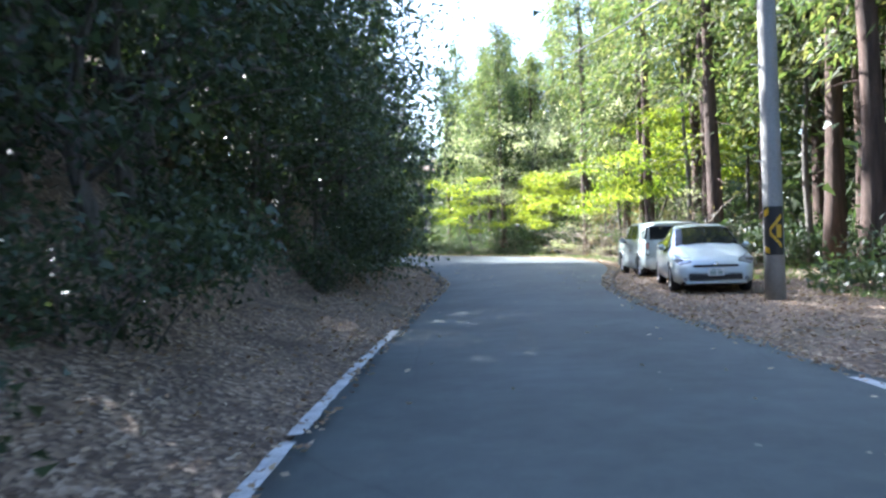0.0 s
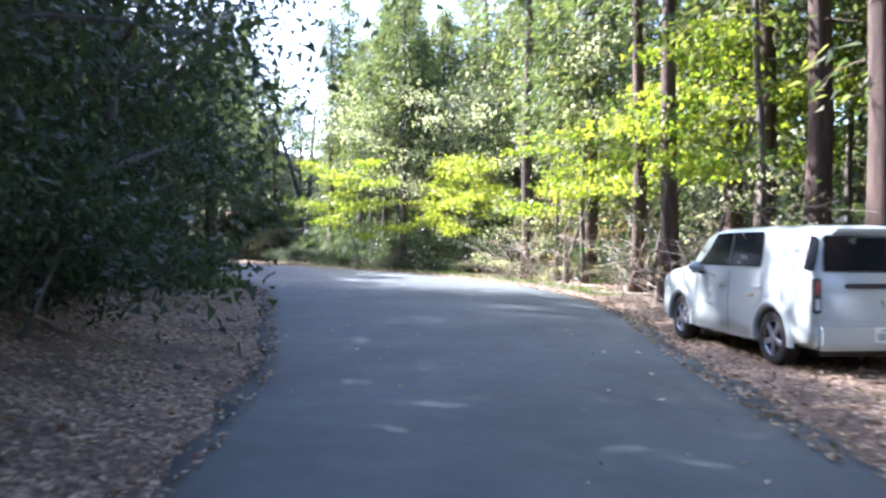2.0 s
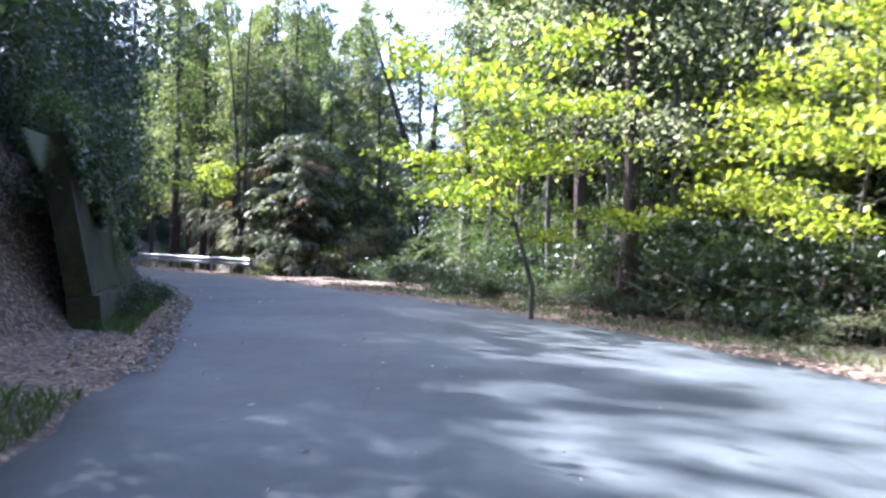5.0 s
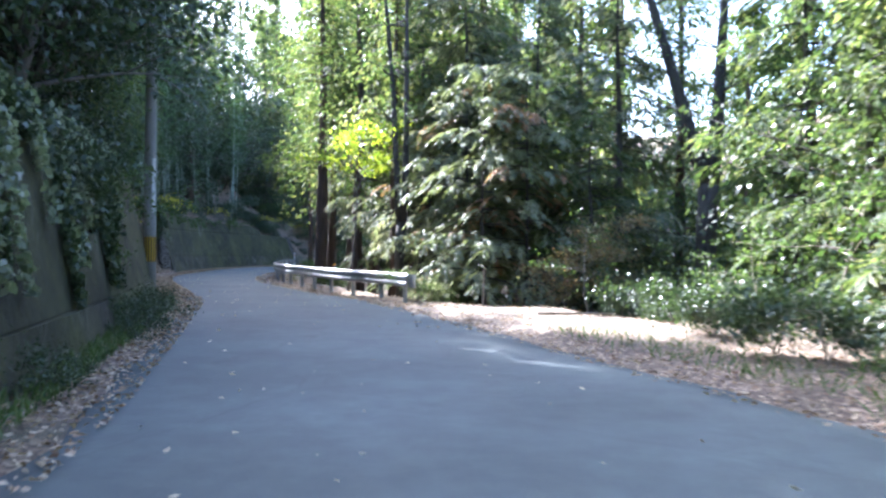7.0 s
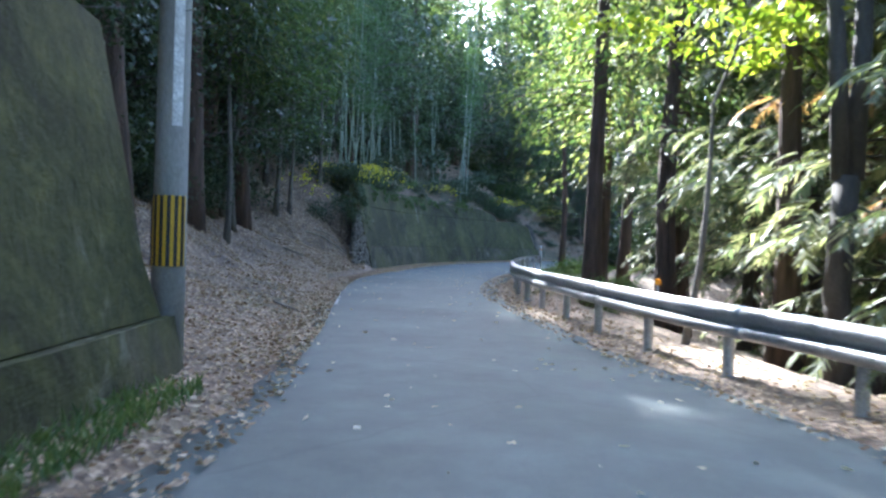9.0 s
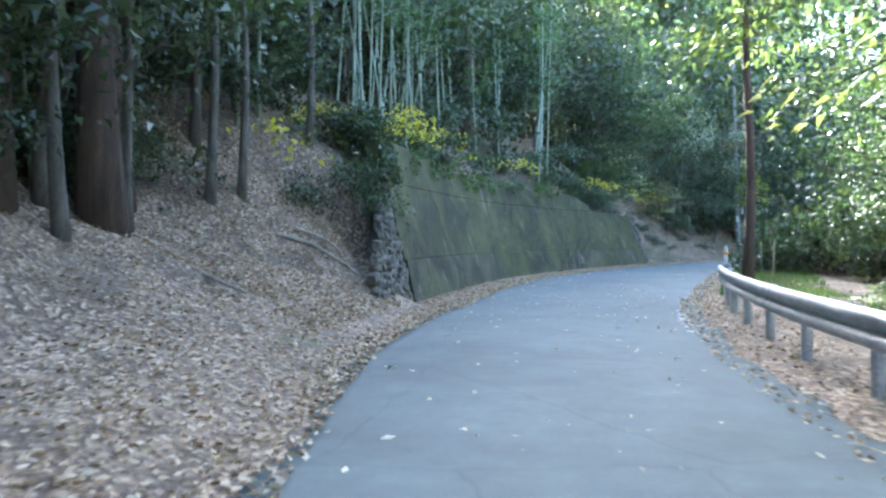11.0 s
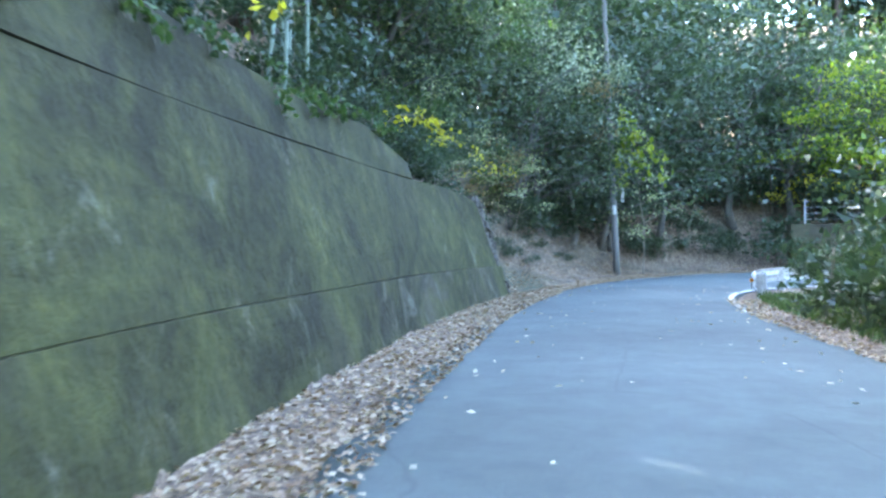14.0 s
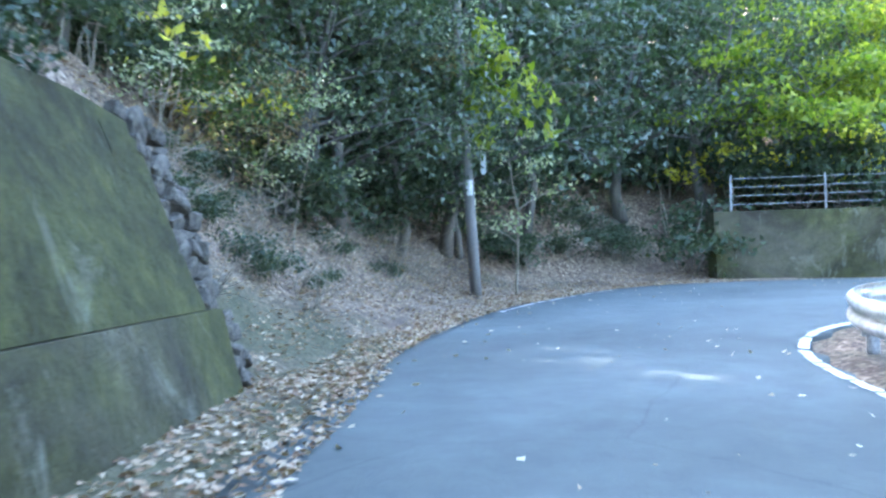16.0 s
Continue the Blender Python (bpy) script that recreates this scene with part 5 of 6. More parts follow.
scatter(SHRUBS, 12, (18.2, 19.3), "L", 4.4, 6.6, 0.7, 1.1)
scatter(UNDER, 12, (17.4, 18.9), "L", 5.0, 7.0, 0.6, 0.9)
scatter(UNDER, 22, (16.6, 18.8), "L", 6.6, 9.6, 0.8, 1.3)
scatter(SHRUBS, 14, (16.6, 18.4), "L", 4.6, 6.6, 0.45, 0.8)
scatter(UNDER, 12, (16.8, 18.5), "L", 4.4, 6.0, 0.35, 0.6)
# leafy slope and bamboo
scatter(BAMBOOS, 28, (15.8, 19.2), "L", 4.5, 12, 0.8, 1.15, 0, 9, 0.6)
scatter(BAMBOOS, 16, (19.3, 22.0), "L", 2.5, 4.4, 0.85, 1.15, 0, 8, 0.35)
scatter(BAMBOOS, 20, (19.4, 24.0), "L", 2.6, 5.0, 0.8, 1.15, 0, 10, 0.5)
scatter(BAMBOOS, 24, (19.2, 24.5), "L", 4.8, 10, 0.8, 1.1, 0, 9, 0.6)
for x, y in ((-31.05, 90.8), (-31.3, 91.6), (-31.9, 90.6), (-32.6, 92.0), (-30.6, 88.0)):
    plant(BAMBOOS[int(x * 10) % 3], x - 0.8, y + 1.2, 1.2, x * 40)
scatter(CEDARS, 6, (21, 26), "L", 5, 9, 0.9, 1.1, gap=2.5)
scatter(FAR_EVERGREENS, 16, (14.8, 20), "L", 7, 16, 1.0, 1.5, gap=2)
# cedars added farther up the hill to shade the road
scatter(FAR_CEDARS, 10, (15.5, 18.6), "L", 7, 14, 0.9, 1.1, gap=1.6)
scatter(UNDER, 12, (15.5, 18.2), "L", 5.0, 7.5, 0.7, 1.1)
scatter(UNDER, 10, (18.1, 19.3), "L", 5.2, 7.5, 0.8, 1.2)
scatter(UNDER, 5, (19.1, 19.5), "L", 2.6, 4.0, 0.5, 0.8)
for st, e, sc, pl in ((19.0, 2.2, 0.55, SHRUBS[0]), (19.12, 2.0, 0.5, SHRUBS[1]), (18.9, 2.7, 0.65, SHRUBS[1]), (19.2, 2.5, 0.7, SHRUBS[0]), (25.0, 2.4, 0.5, SHRUBS[0]), (25.12, 2.9, 0.6, SHRUBS[1])):
    q = at(st, "L", e)[0]
    plant(pl, q[0], q[1], sc, st * 700)
scatter(UNDER, 18, (19.2, 25.4), "L", 2.3, 4.0, 0.45, 0.8)
scatter(BUSHES, 8, (19.6, 25.2), "L", 2.3, 3.4, 0.35, 0.6)
scatter(BUSHES, 7, (25.3, 26.7), "L", 4.2, 6.0, 0.6, 1.0)
scatter(BRUSH, 9, (25.3, 26.8), "L", 2.6, 4.4, 0.35, 0.7)
scatter(UNDER, 7, (24.2, 25.1), "L", 2.0, 3.4, 0.4, 0.7)
scatter(BRUSH, 14, (25.35, 27.0), "L", 1.5, 3.6, 0.3, 0.6)
scatter(UNDER, 10, (25.4, 26.6), "L", 1.6, 3.6, 0.2, 0.4)
scatter(SAPLINGS, 7, (25.4, 27.2), "L", 2.4, 4.6, 0.5, 0.8)
scatter(UNDER, 14, (25.4, 26.9), "L", 3.0, 5.2, 0.6, 1.0)
scatter(EVERGREENS, 5, (25.4, 27.2), "L", 3.4, 5.0, 0.7, 0.95, gap=1.5)
scatter(UNDER, 8, (26.9, 28.2), "L", 2.6, 4.4, 0.5, 0.8)
scatter(EVERGREENS, 8, (19.5, 27), "L", 4.5, 8, 0.9, 1.2, gap=2)
scatter(FAR_EVERGREENS, 14, (19.5, 27), "L", 6, 13, 1.0, 1.4, gap=1.8)
scatter(YELLOWS, 2, (20.6, 24.4), "L", 2.2, 4.2, 0.5, 0.8, 0.1, 25)
plant(YELLOWS[0], -31.4, 94.9, 0.7, 120)
plant(YELLOWS[1], -33.0, 88.6, 0.6, 40)
scatter(FAR_CEDARS, 26, (15, 28), "L", 10, 34, 1.0, 1.35, gap=2.5)
scatter(FAR_EVERGREENS, 16, (15, 28), "L", 14, 30, 1.4, 1.9, gap=3)
# the bend: dark evergreens behind, a grassy inside with light bushes
scatter(EVERGREENS, 14, (26.6, 30.9), "L", 3.2, 9, 0.9, 1.3, gap=1.5)
scatter(UNDER, 20, (26.7, 28.4), "L", 4.4, 7, 0.9, 1.3)
scatter(UNDER, 14, (25.3, 26.8), "L", 5.0, 7.5, 0.9, 1.3)
scatter(FAR_EVERGREENS, 24, (26.0, 30.9), "L", 5, 18, 1.1, 1.6, gap=1.8)
scatter(FAR_EVERGREENS, 12, (27.6, 30.9), "L", 8, 28, 0.9, 1.3, gap=1.8)
scatter(GREENS, 4, (25.8, 27.6), "L", 5.5, 10, 1.0, 1.2, gap=1.8)
scatter(CYPRESSES, 3, (25.4, 27.0), "L", 5.0, 8, 0.9, 1.1, gap=1.8)
scatter(FAR_EVERGREENS, 22, (19, 26), "L", 8, 22, 0.7, 1.2, gap=1.8)
scatter(UNDER, 34, (28.2, 30.9), "L", 2.4, 8, 0.9, 1.6)
scatter(GREENS, 4, (25.5, 27), "L", 4.0, 7, 0.7, 0.9, gap=1.5)
scatter(RUSTY, 1, (25.4, 27), "L", 3.4, 5.5, 0.6, 0.8, gap=1.5)
VINE_TREE = broad_tree("vine_clad_tree", "grey-green tree hung with creepers over the bank", 58, 10.5, 3.4, 5200, 0.17, M_LEAF_SILVER, M_BARK_GREY, 0.14, 0.36, 18, 0.75, 0.8, lean=(0.12, 0.0))
plant(VINE_TREE, -35.9, 131.0, 1.0, 20)
plant(SAPLINGS[1], -31.7, 133.2, 1.0, 130)
scatter(GREENS, 6, (28.6, 30.9), "L", 3.5, 8, 0.7, 0.95, gap=1.6)
scatter(MAPLES, 2, (29.2, 30.8), "L", 3.5, 6, 0.6, 0.8, gap=1.6)
plant(MAPLES[2], -21.5, 140.5, 0.75, 10)
scatter(UNDER, 10, (22.2, 25.0), "R", 4.2, 7, 1.1, 1.6)
for st, e, sc in ((23.2, 2.2, 0.9), (23.55, 2.3, 0.9), (23.85, 2.15, 1.0), (24.15, 2.5, 1.1), (24.4, 3.4, 1.2), (23.9, 3.6, 1.6), (24.6, 4.2, 1.3), (23.4, 3.4, 1.5)):
    q = at(st, "R", e)[0]
    plant(UNDER[int(st * 10) % 2], q[0], q[1], sc, st * 100)
for st, e, sc in ((24.75, 1.9, 0.6), (25.0, 2.3, 0.7), (25.3, 2.2, 0.6), (25.2, 3.4, 0.9), (25.7, 2.6, 0.7)):
    q = at(st, "R", e)[0]
    plant(UNDER[int(st * 20) % 2], q[0], q[1], sc, st * 100)
scatter(GREENS, 2, (20.5, 23), "R", 8, 12, 0.8, 1.1, gap=2)
scatter(EVERGREENS, 5, (22.5, 26.5), "R", 6, 11, 0.7, 1.0, gap=2)
scatter(EVERGREENS, 9, (20.5, 27), "R", 6, 16, 0.9, 1.3, gap=2)
scatter(FAR_CEDARS, 10, (20, 28), "R", 9, 20, 0.9, 1.1, gap=2.5)
scatter(FAR_EVERGREENS, 8, (20, 25), "R", 14, 26, 1.2, 1.6, gap=2)
plant(SLIM, -24.6, 102.7, 1.0, 45)
for x, y, sc, k in ((-20.5, 139.8, 1.3, 0), (-18.0, 141.0, 1.35, 2), (-14.5, 142.8, 1.05, 1), (-11.5, 140.0, 1.0, 2), (-16.0, 149.0, 1.2, 1)):
    plant(MAPLES[k], x, y, sc, x * 40, keep=True)
plant(YELLOWS[0], -23.2, 140.2, 1.5, 30)
# unseen woods added behind the start, to block open-sky light from there
for k in range(46):
    x, y = rng.uniform(-26, 26), rng.uniform(-48, -9)
    if abs(x - 1.3) > 4.5 or y < -36:
        plant((FAR_EVERGREENS + FAR_CEDARS)[k % 4], x, y, rng.uniform(0.9, 1.3), x * 70)
# far woods that close the view
scatter(FAR_CEDARS, 16, (27.0, 30.0), "L", 14, 30, 1.2, 1.5, gap=2)
scatter(FAR_EVERGREENS, 12, (27.0, 29.6), "L", 16, 30, 1.6, 2.1, gap=2)
scatter(FAR_CEDARS, 26, (26.5, 30.9), "L", 9, 34, 0.9, 1.4, gap=2.5)
scatter(FAR_CEDARS, 8, (9, 16), "R", 16, 34, 0.8, 1.1, gap=3)

# specimens that found no place are dropped
for ob in [o for o in scene.objects if o.name in SIZE and o.name not in used]:
    for o in (*ob.children_recursive, ob):
        bpy.data.objects.remove(o)

# ---- climbing plants on the walls ----
def vines(name, label, st0, st1, off, batter, z_top, n, leaf, mat, seed, drop):
    """Leaves hanging over a wall's edge in tongues of uneven length, on thin stems."""
    r = np.random.RandomState(seed)
    v = thing(name, label, "vine")
    c = []
    tongues = int((st1 - st0) * 9)
    for k in range(tongues):
        s = st0 + (st1 - st0) * (k + r.uniform()) / tongues
        ln = drop * r.uniform(0.15, 1.0) ** 1.5
        top = z_top(s) + 0.15
        pts = []
        for q in range(5):
            z = top - ln * q / 4
            p = at(s + 0.01 * math.sin(q + k), "L", off + batter * z - 0.03)[0]
            pts.append(Vector((p[0], p[1], z)))
        bm = bmesh.new()
        tube(bm, pts, [0.008, 0.007, 0.006, 0.005, 0.003], 3, False)
        part("stem", bm, M_STEM, v)
        m = int(n / tongues * (0.3 + ln / drop))
        u = r.uniform(0, 1, m) ** 0.8
        z = top - ln * u
        ss = s + r.normal(size=m) * 0.035 * (1.2 - u)
        pp = np.array([at(a, "L", off + batter * zz - 0.05 - abs(r.normal()) * 0.06)[0] for a, zz in zip(ss, z)]).reshape(-1, 2)
        c.append(np.column_stack([pp, z]))
    c = np.concatenate(c)
    quads("leaves", blades(c, leaf, leaf * 0.7, r, axis=np.array([0, 0, -0.8])), mat, v)
    return v


vines("hanging_vine", "dark leaves hanging over the mossy wall", 9.7, 12.9, 0.88, 0.2, lambda s: 3.2, 13000, 0.13, M_LEAF_DARK, 91, 3.4)
vines("hanging_vine", "grey-green creepers hanging over the mossy wall", 9.7, 13.3, 0.86, 0.2, lambda s: 3.3, 5000, 0.12, M_LEAF_SILVER, 94, 2.6)
vines("hanging_vine", "green creepers trailing over the tall wall", 19.6, 23.9, 0.88, 0.26, lambda s: 3.35, 1500, 0.10, M_LEAF_MID, 92, 0.8)
vines("hanging_vine", "dark creeper over the tall wall's start", 19.0, 19.3, 0.86, 0.26, lambda s: 3.3, 700, 0.12, M_LEAF_DARK, 93, 1.2)

def leafy_bough(name, label, category, root, tip, arch, n, leaf, mat, seed, hang=0.5, puff=0.22, twigs=9, r=0.025, grp=""):
    """A bough that arches from its root to its tip, with hanging leaves on short twigs along its outer half."""
    g = np.random.RandomState(seed)
    v = thing(name, label, category, grp)
    a, b = Vector(root), Vector(tip)
    pts = [a.lerp(b, k / 8) + Vector((g.normal() * 0.03, g.normal() * 0.03, arch * 4 * (k / 8) * (1 - k / 8))) for k in range(9)]
    bm = bmesh.new()
    tube(bm, pts, [r * (1 - 0.85 * k / 8) for k in range(9)], 5)
    c = []
    for k in range(twigs):
        p = pts[3 + k * 6 // twigs].copy()
        tp = limb_path(g, p, (g.normal() * 0.7, g.normal() * 0.7, -hang), (b - a).length * g.uniform(0.12, 0.28), 0.08, 4)
        tube(bm, tp, [r * 0.3, r * 0.25, r * 0.2, r * 0.15, r * 0.08], 3, False)
        c += [np.array(q) for q in tp]
    part("stem", bm, M_STEM, v)
    c = np.array(c)
    at_ = c[g.randint(0, len(c), n)] + g.normal(size=(n, 3)) * np.array([puff, puff, puff * 0.6])
    quads("leaves", blades(at_, leaf, leaf * 0.55, g, axis=np.array([0, 0, -0.9])), mat, v)
    return v


# growth on the slim pole beside the bend: a tangle round its top, leafy shoots hanging from it
PX, PY = -32.75, 132.5
for k in range(7):
    a = k * 0.9
    leafy_bough("pole_creeper", "grey-green creeper tangled round the slim pole", "vine", (PX, PY - 0.12, 3.9 + 0.5 * k), (PX + 1.1 * math.cos(a) - 0.4, PY + 0.6 * math.sin(a) - 0.3, 4.4 + 0.55 * k), 0.3, 420, 0.13, (M_LEAF_SILVER, M_LEAF_MID, M_LEAF_RUST)[k % 3], 140 + k, 0.5, 0.3, 10, 0.02, "pole creepers")
for k, (dx, z, ln) in enumerate(((0.9, 5.6, 1.0), (1.5, 5.3, 1.2), (2.0, 4.8, 1.2), (1.1, 4.4, 1.0), (0.5, 3.9, 0.7), (1.8, 3.9, 0.7))):
    leafy_bough("hanging_shoot", "hanging shoot with large yellow-green leaves", "branch", (PX + 0.1, PY, z + 0.8), (PX + dx, PY - 0.9, z - 0.4 * ln), 0.35, 48, 0.27, M_LEAF_BRIGHT, 150 + k, 1.4, 0.14, 7, 0.02, "hanging shoots")
# yellow sprays over the walls
for k, (st, e0, e1, z, n) in enumerate(((19.55, 3.4, 1.3, 3.8, 60), (19.9, 3.6, 1.5, 4.2, 70), (20.9, 3.4, 1.7, 4.3, 60), (22.6, 3.4, 1.6, 4.0, 60), (24.4, 3.2, 1.6, 3.8, 80), (25.2, 3.6, 1.7, 3.4, 70), (18.6, 4.2, 2.6, 2.9, 40), (26.0, 4.6, 2.8, 3.6, 60))):
    p0, p1 = at(st, "L", e0)[0], at(st + 0.12, "L", e1)[0]
    leafy_bough("yellow_spray", "arching spray of yellow autumn leaves", "branch", (*p0, ground_z(*p0) - 0.1), (*p1, z), 0.6, n, 0.16, M_LEAF_YELLOW, 160 + k, 0.15, 0.16, 9, 0.02, "yellow sprays")
# ---- fallen bamboo poles and branches on the slope ----
def log(pts, r, label):
    ob = thing("fallen_branch", label, "branch", "fallen branches")
    bm = bmesh.new()
    n = 6
    a, b = (Vector((x, y, ground_z(x, y) + 0.06)) for x, y in pts)
    tube(bm, [a.lerp(b, k / n) + Vector((0, 0, max(0, ground_z(*(a.lerp(b, k / n)).xy) + 0.05 - a.lerp(b, k / n).z))) for k in range(n + 1)], [r * (1 - 0.5 * k / n) for k in range(n + 1)], 6)
    part("stick", bm, M_STEM, ob)


log(((-29.88, 91.19), (-28.9, 92.9)), 0.04, "fallen bamboo pole lying on the leaf slope")
log(((-29.9, 91.67), (-29.5, 92.5)), 0.03, "fallen bamboo pole lying on the leaf slope")
log(((-28.32, 88.37), (-27.45, 88.38)), 0.04, "short dead branch on fallen leaves")
log(((-31.8, 93.6), (-30.2, 94.0)), 0.03, "thin dead branch among the leaves")
log(((-3.0, 22.4), (-1.9, 23.6)), 0.03, "dead branch on the leafy bank")
log(((9.4, 34.4), (7.8, 36.6)), 0.05, "pale fallen branch under the cedars")
log(((8.8, 39.0), (7.7, 41.6)), 0.04, "pale fallen branch under the cedars")
log(((-5.2, 71.6), (-3.6, 72.6)), 0.035, "dead branch on the sunny verge")
log(((-20.6, 79.9), (-19.4, 79.3)), 0.03, "thin dead branch beside the road")

# ---- grass, fallen leaves ----
def strewn(name, zones, size, mat, label, category, lift, seed, stand=False):
    """Loose leaves or grass blades: one heap of stuff on the ground."""
    r = np.random.RandomState(seed)
    allq = []
    for n, st, side, e0, e1 in zones:
        s = r.uniform(st[0], st[1], n)
        e = e0 + (e1 - e0) * r.uniform(0, 1, n) ** 1.3
        p = np.array([at(a, side, b)[0] for a, b in zip(s, e)])
        z = height(p)
        k, el, er = where(p)
        on = (el <= 0) & (er <= 0)
        u = np.clip(np.where(side == "L", -e / 6, 1 + e / 6), 0, 1)
        z = np.where(on, 0.012, z) + lift * r.uniform(0.3, 1.2, n)
        c = np.column_stack([p, z])
        if stand:
            c[:, 2] += size * 0.3
            allq.append(blades(c, size, size * 0.09, r, axis=np.array([0, 0, 2.2])))
        else:
            q = blades(c, size, size * 0.6, r, axis=np.array([0, 0, 0.0]))
            q[:, :, 2] = c[:, None, 2] + (q[:, :, 2] - c[:, None, 2]) * 0.45
            allq.append(q)
    ob = quads(name, np.concatenate(allq), mat)
    return tagged(ob, label, category, kind="stuff")


strewn("fallen_leaves", [(5000, (0.9, 8.0), "L", -0.25, 2.0), (9000, (1.5, 7.0), "R", -0.35, 4.5), (7000, (7, 13.8), "R", -0.4, 5.0), (4000, (9, 14.5), "L", -0.35, 0.9),
                         (24000, (14.5, 19.0), "L", -0.2, 6.5), (5000, (18.0, 18.95), "L", 0.8, 4.0), (9000, (19.0, 25.4), "L", -0.35, 0.85), (10000, (25.2, 27.2), "L", -0.2, 4.2), (3000, (26.8, 28.4), "L", -0.3, 2.0), (3500, (13.5, 20.2), "R", -0.4, 1.4),
                         (2500, (20, 25), "R", -0.2, 0.8)], 0.085, M_LITTER, "dry brown fallen leaves along the road's verges", "leaf litter", 0.03, 81)
strewn("leaves_on_road", [(420, (1.2, 14), "L", -5, 0), (260, (14, 21), "L", -4, 0), (420, (18, 29), "L", -4.6, 0)], 0.095, M_LITTER_PALE, "a few pale fallen leaves on the asphalt", "leaf litter", 0.012, 82)
strewn("grass", [(2600, (7.6, 8.8), "L", 0.1, 1.8), (5200, (9.6, 14.2), "L", 0.35, 1.05), (2200, (6.8, 11.5), "R", 0.3, 1.4), (450, (11.5, 12.6), "R", 0.9, 2.2), (9000, (20.4, 25.4), "R", 0.5, 3.2), (1200, (3, 5), "R", 3.5, 6)],
       0.22, M_GRASS, "green grass tufts on the verge", "grass", 0.0, 83, True)

# ---- parked cars ----
class Car:
    """A car body from lengthwise tables; local x runs from the nose to the tail, y across, z up."""

    def __init__(self, length, top, belt, half, roof, axles, radius, sill=0.2):
        self.length, self.top, self.belt, self.half, self.roof, self.axles, self.radius, self.sill = length, top, belt, half, roof, axles, radius, sill

    def table(self, tab, x):
        xs, vs = zip(*tab)
        return float(np.interp(x, xs, vs))

    def section(self, x):
        w, zt, zb, wr = (self.table(t, x) for t in (self.half, self.top, self.belt, self.roof))
        zb = min(zb, zt - 0.03)
        zs = self.sill + (0.06 if x < 0.3 or x > self.length - 0.4 else 0)
        arch = 0.0
        for xc in self.axles:
            if abs(x - xc) < self.radius + 0.055:
                arch = 0.31 + math.sqrt((self.radius + 0.055) ** 2 - (x - xc) ** 2)
        pts = [(w * 0.82, zs), (w * 0.97, zs + 0.07), (w * 1.0, 0.46), (w * 0.992, min(0.71, zb - 0.02)), (w * 0.965, zb)]
        pts += [(w * 0.94 + (wr - w * 0.94) * 0.5, zb + (zt - 0.09 - zb) * 0.52 if zt - zb > 0.1 else zb + (zt - zb) * 0.35), (wr, zt - min(0.07, (zt - zb) * 0.45)), (wr * 0.8, zt - min(0.022, (zt - zb) * 0.2)), (0.0, zt)]
        return [(y, max(z, arch) if i < 4 else z) for i, (y, z) in enumerate(pts)]

    def point(self, x, v, side=1, lift=0.0):
        def raw(xx, vv):
            s = self.section(min(max(xx, 0), self.length))
            i = min(int(vv), 7)
            f = vv - i
            y, z = s[i][0] * (1 - f) + s[i + 1][0] * f, s[i][1] * (1 - f) + s[i + 1][1] * f
            return Vector((xx, side * y, z))
        p = raw(x, v)
        if lift:
            n = (raw(x + 0.03, v) - raw(x - 0.03, v)).cross(raw(x, min(v + 0.1, 8)) - raw(x, max(v - 0.1, 0)))
            if n.length > 1e-9:
                n.normalize()
                if n.y * side < 0 or (abs(n.y) < 0.2 and n.z < 0):
                    n = -n
                p += n * lift
        return p

    def body(self):
        xs = sorted({*np.linspace(0, self.length, 70).round(3), *[round(a + d * (self.radius + 0.055) * s, 3) for a in self.axles for s in (-1, 1) for d in (0.999, 0.97, 0.9, 0.8, 0.65, 0.45, 0.2)]})
        bm = bmesh.new()
        rings = []
        for x in xs:
            s = self.section(x)
            rings.append([bm.verts.new((x, y, z)) for y, z in s] + [bm.verts.new((x, -y, z)) for y, z in s[-2::-1]])
        for a, b in zip(rings, rings[1:]):
            for k in range(len(a) - 1):
                bm.faces.new((a[k], b[k], b[k + 1], a[k + 1]))
        bm.faces.new(rings[0])
        bm.faces.new(rings[-1][::-1])
        bmesh.ops.recalc_face_normals(bm, faces=bm.faces)
        return bm

    def patch(self, bounds, lift=0.006, side=1, nx=14, nv=6):
        """A skin over the body: bounds gives the x range at each height v."""
        bm = bmesh.new()
        rows = []
        vs = np.linspace(bounds[0][0], bounds[-1][0], nv)
        for v in vs:
            x0, x1 = np.interp(v, [b[0] for b in bounds], [b[1] for b in bounds]), np.interp(v, [b[0] for b in bounds], [b[2] for b in bounds])
            rows.append([bm.verts.new(self.point(x, v, side, lift)) for x in np.linspace(x0, x1, nx)])
        for a, b in zip(rows, rows[1:]):
            for k in range(nx - 1):
                bm.faces.new((a[k], a[k + 1], b[k + 1], b[k]))
        bmesh.ops.recalc_face_normals(bm, faces=bm.faces)
        bmesh.ops.solidify(bm, geom=bm.faces[:], thickness=0.004)
        return bm

    def screen(self, x0, x1, v0, lift=0.006, nx=10):
        """Glass across the car's whole width between two lengthwise places."""
        bm = bmesh.new()
        rows = []
        for x in np.linspace(x0, x1, nx):
            rows.append([bm.verts.new(self.point(x, v, sd) + Vector((-0.004, 0, lift))) for sd, v in [(1, v) for v in np.linspace(v0, 8, 7)] + [(-1, v) for v in np.linspace(8, v0, 7)[1:]]])
        for a, b in zip(rows, rows[1:]):
            for k in range(len(a) - 1):
                bm.faces.new((a[k], a[k + 1], b[k + 1], b[k]))
        bmesh.ops.recalc_face_normals(bm, faces=bm.faces)
        return bm


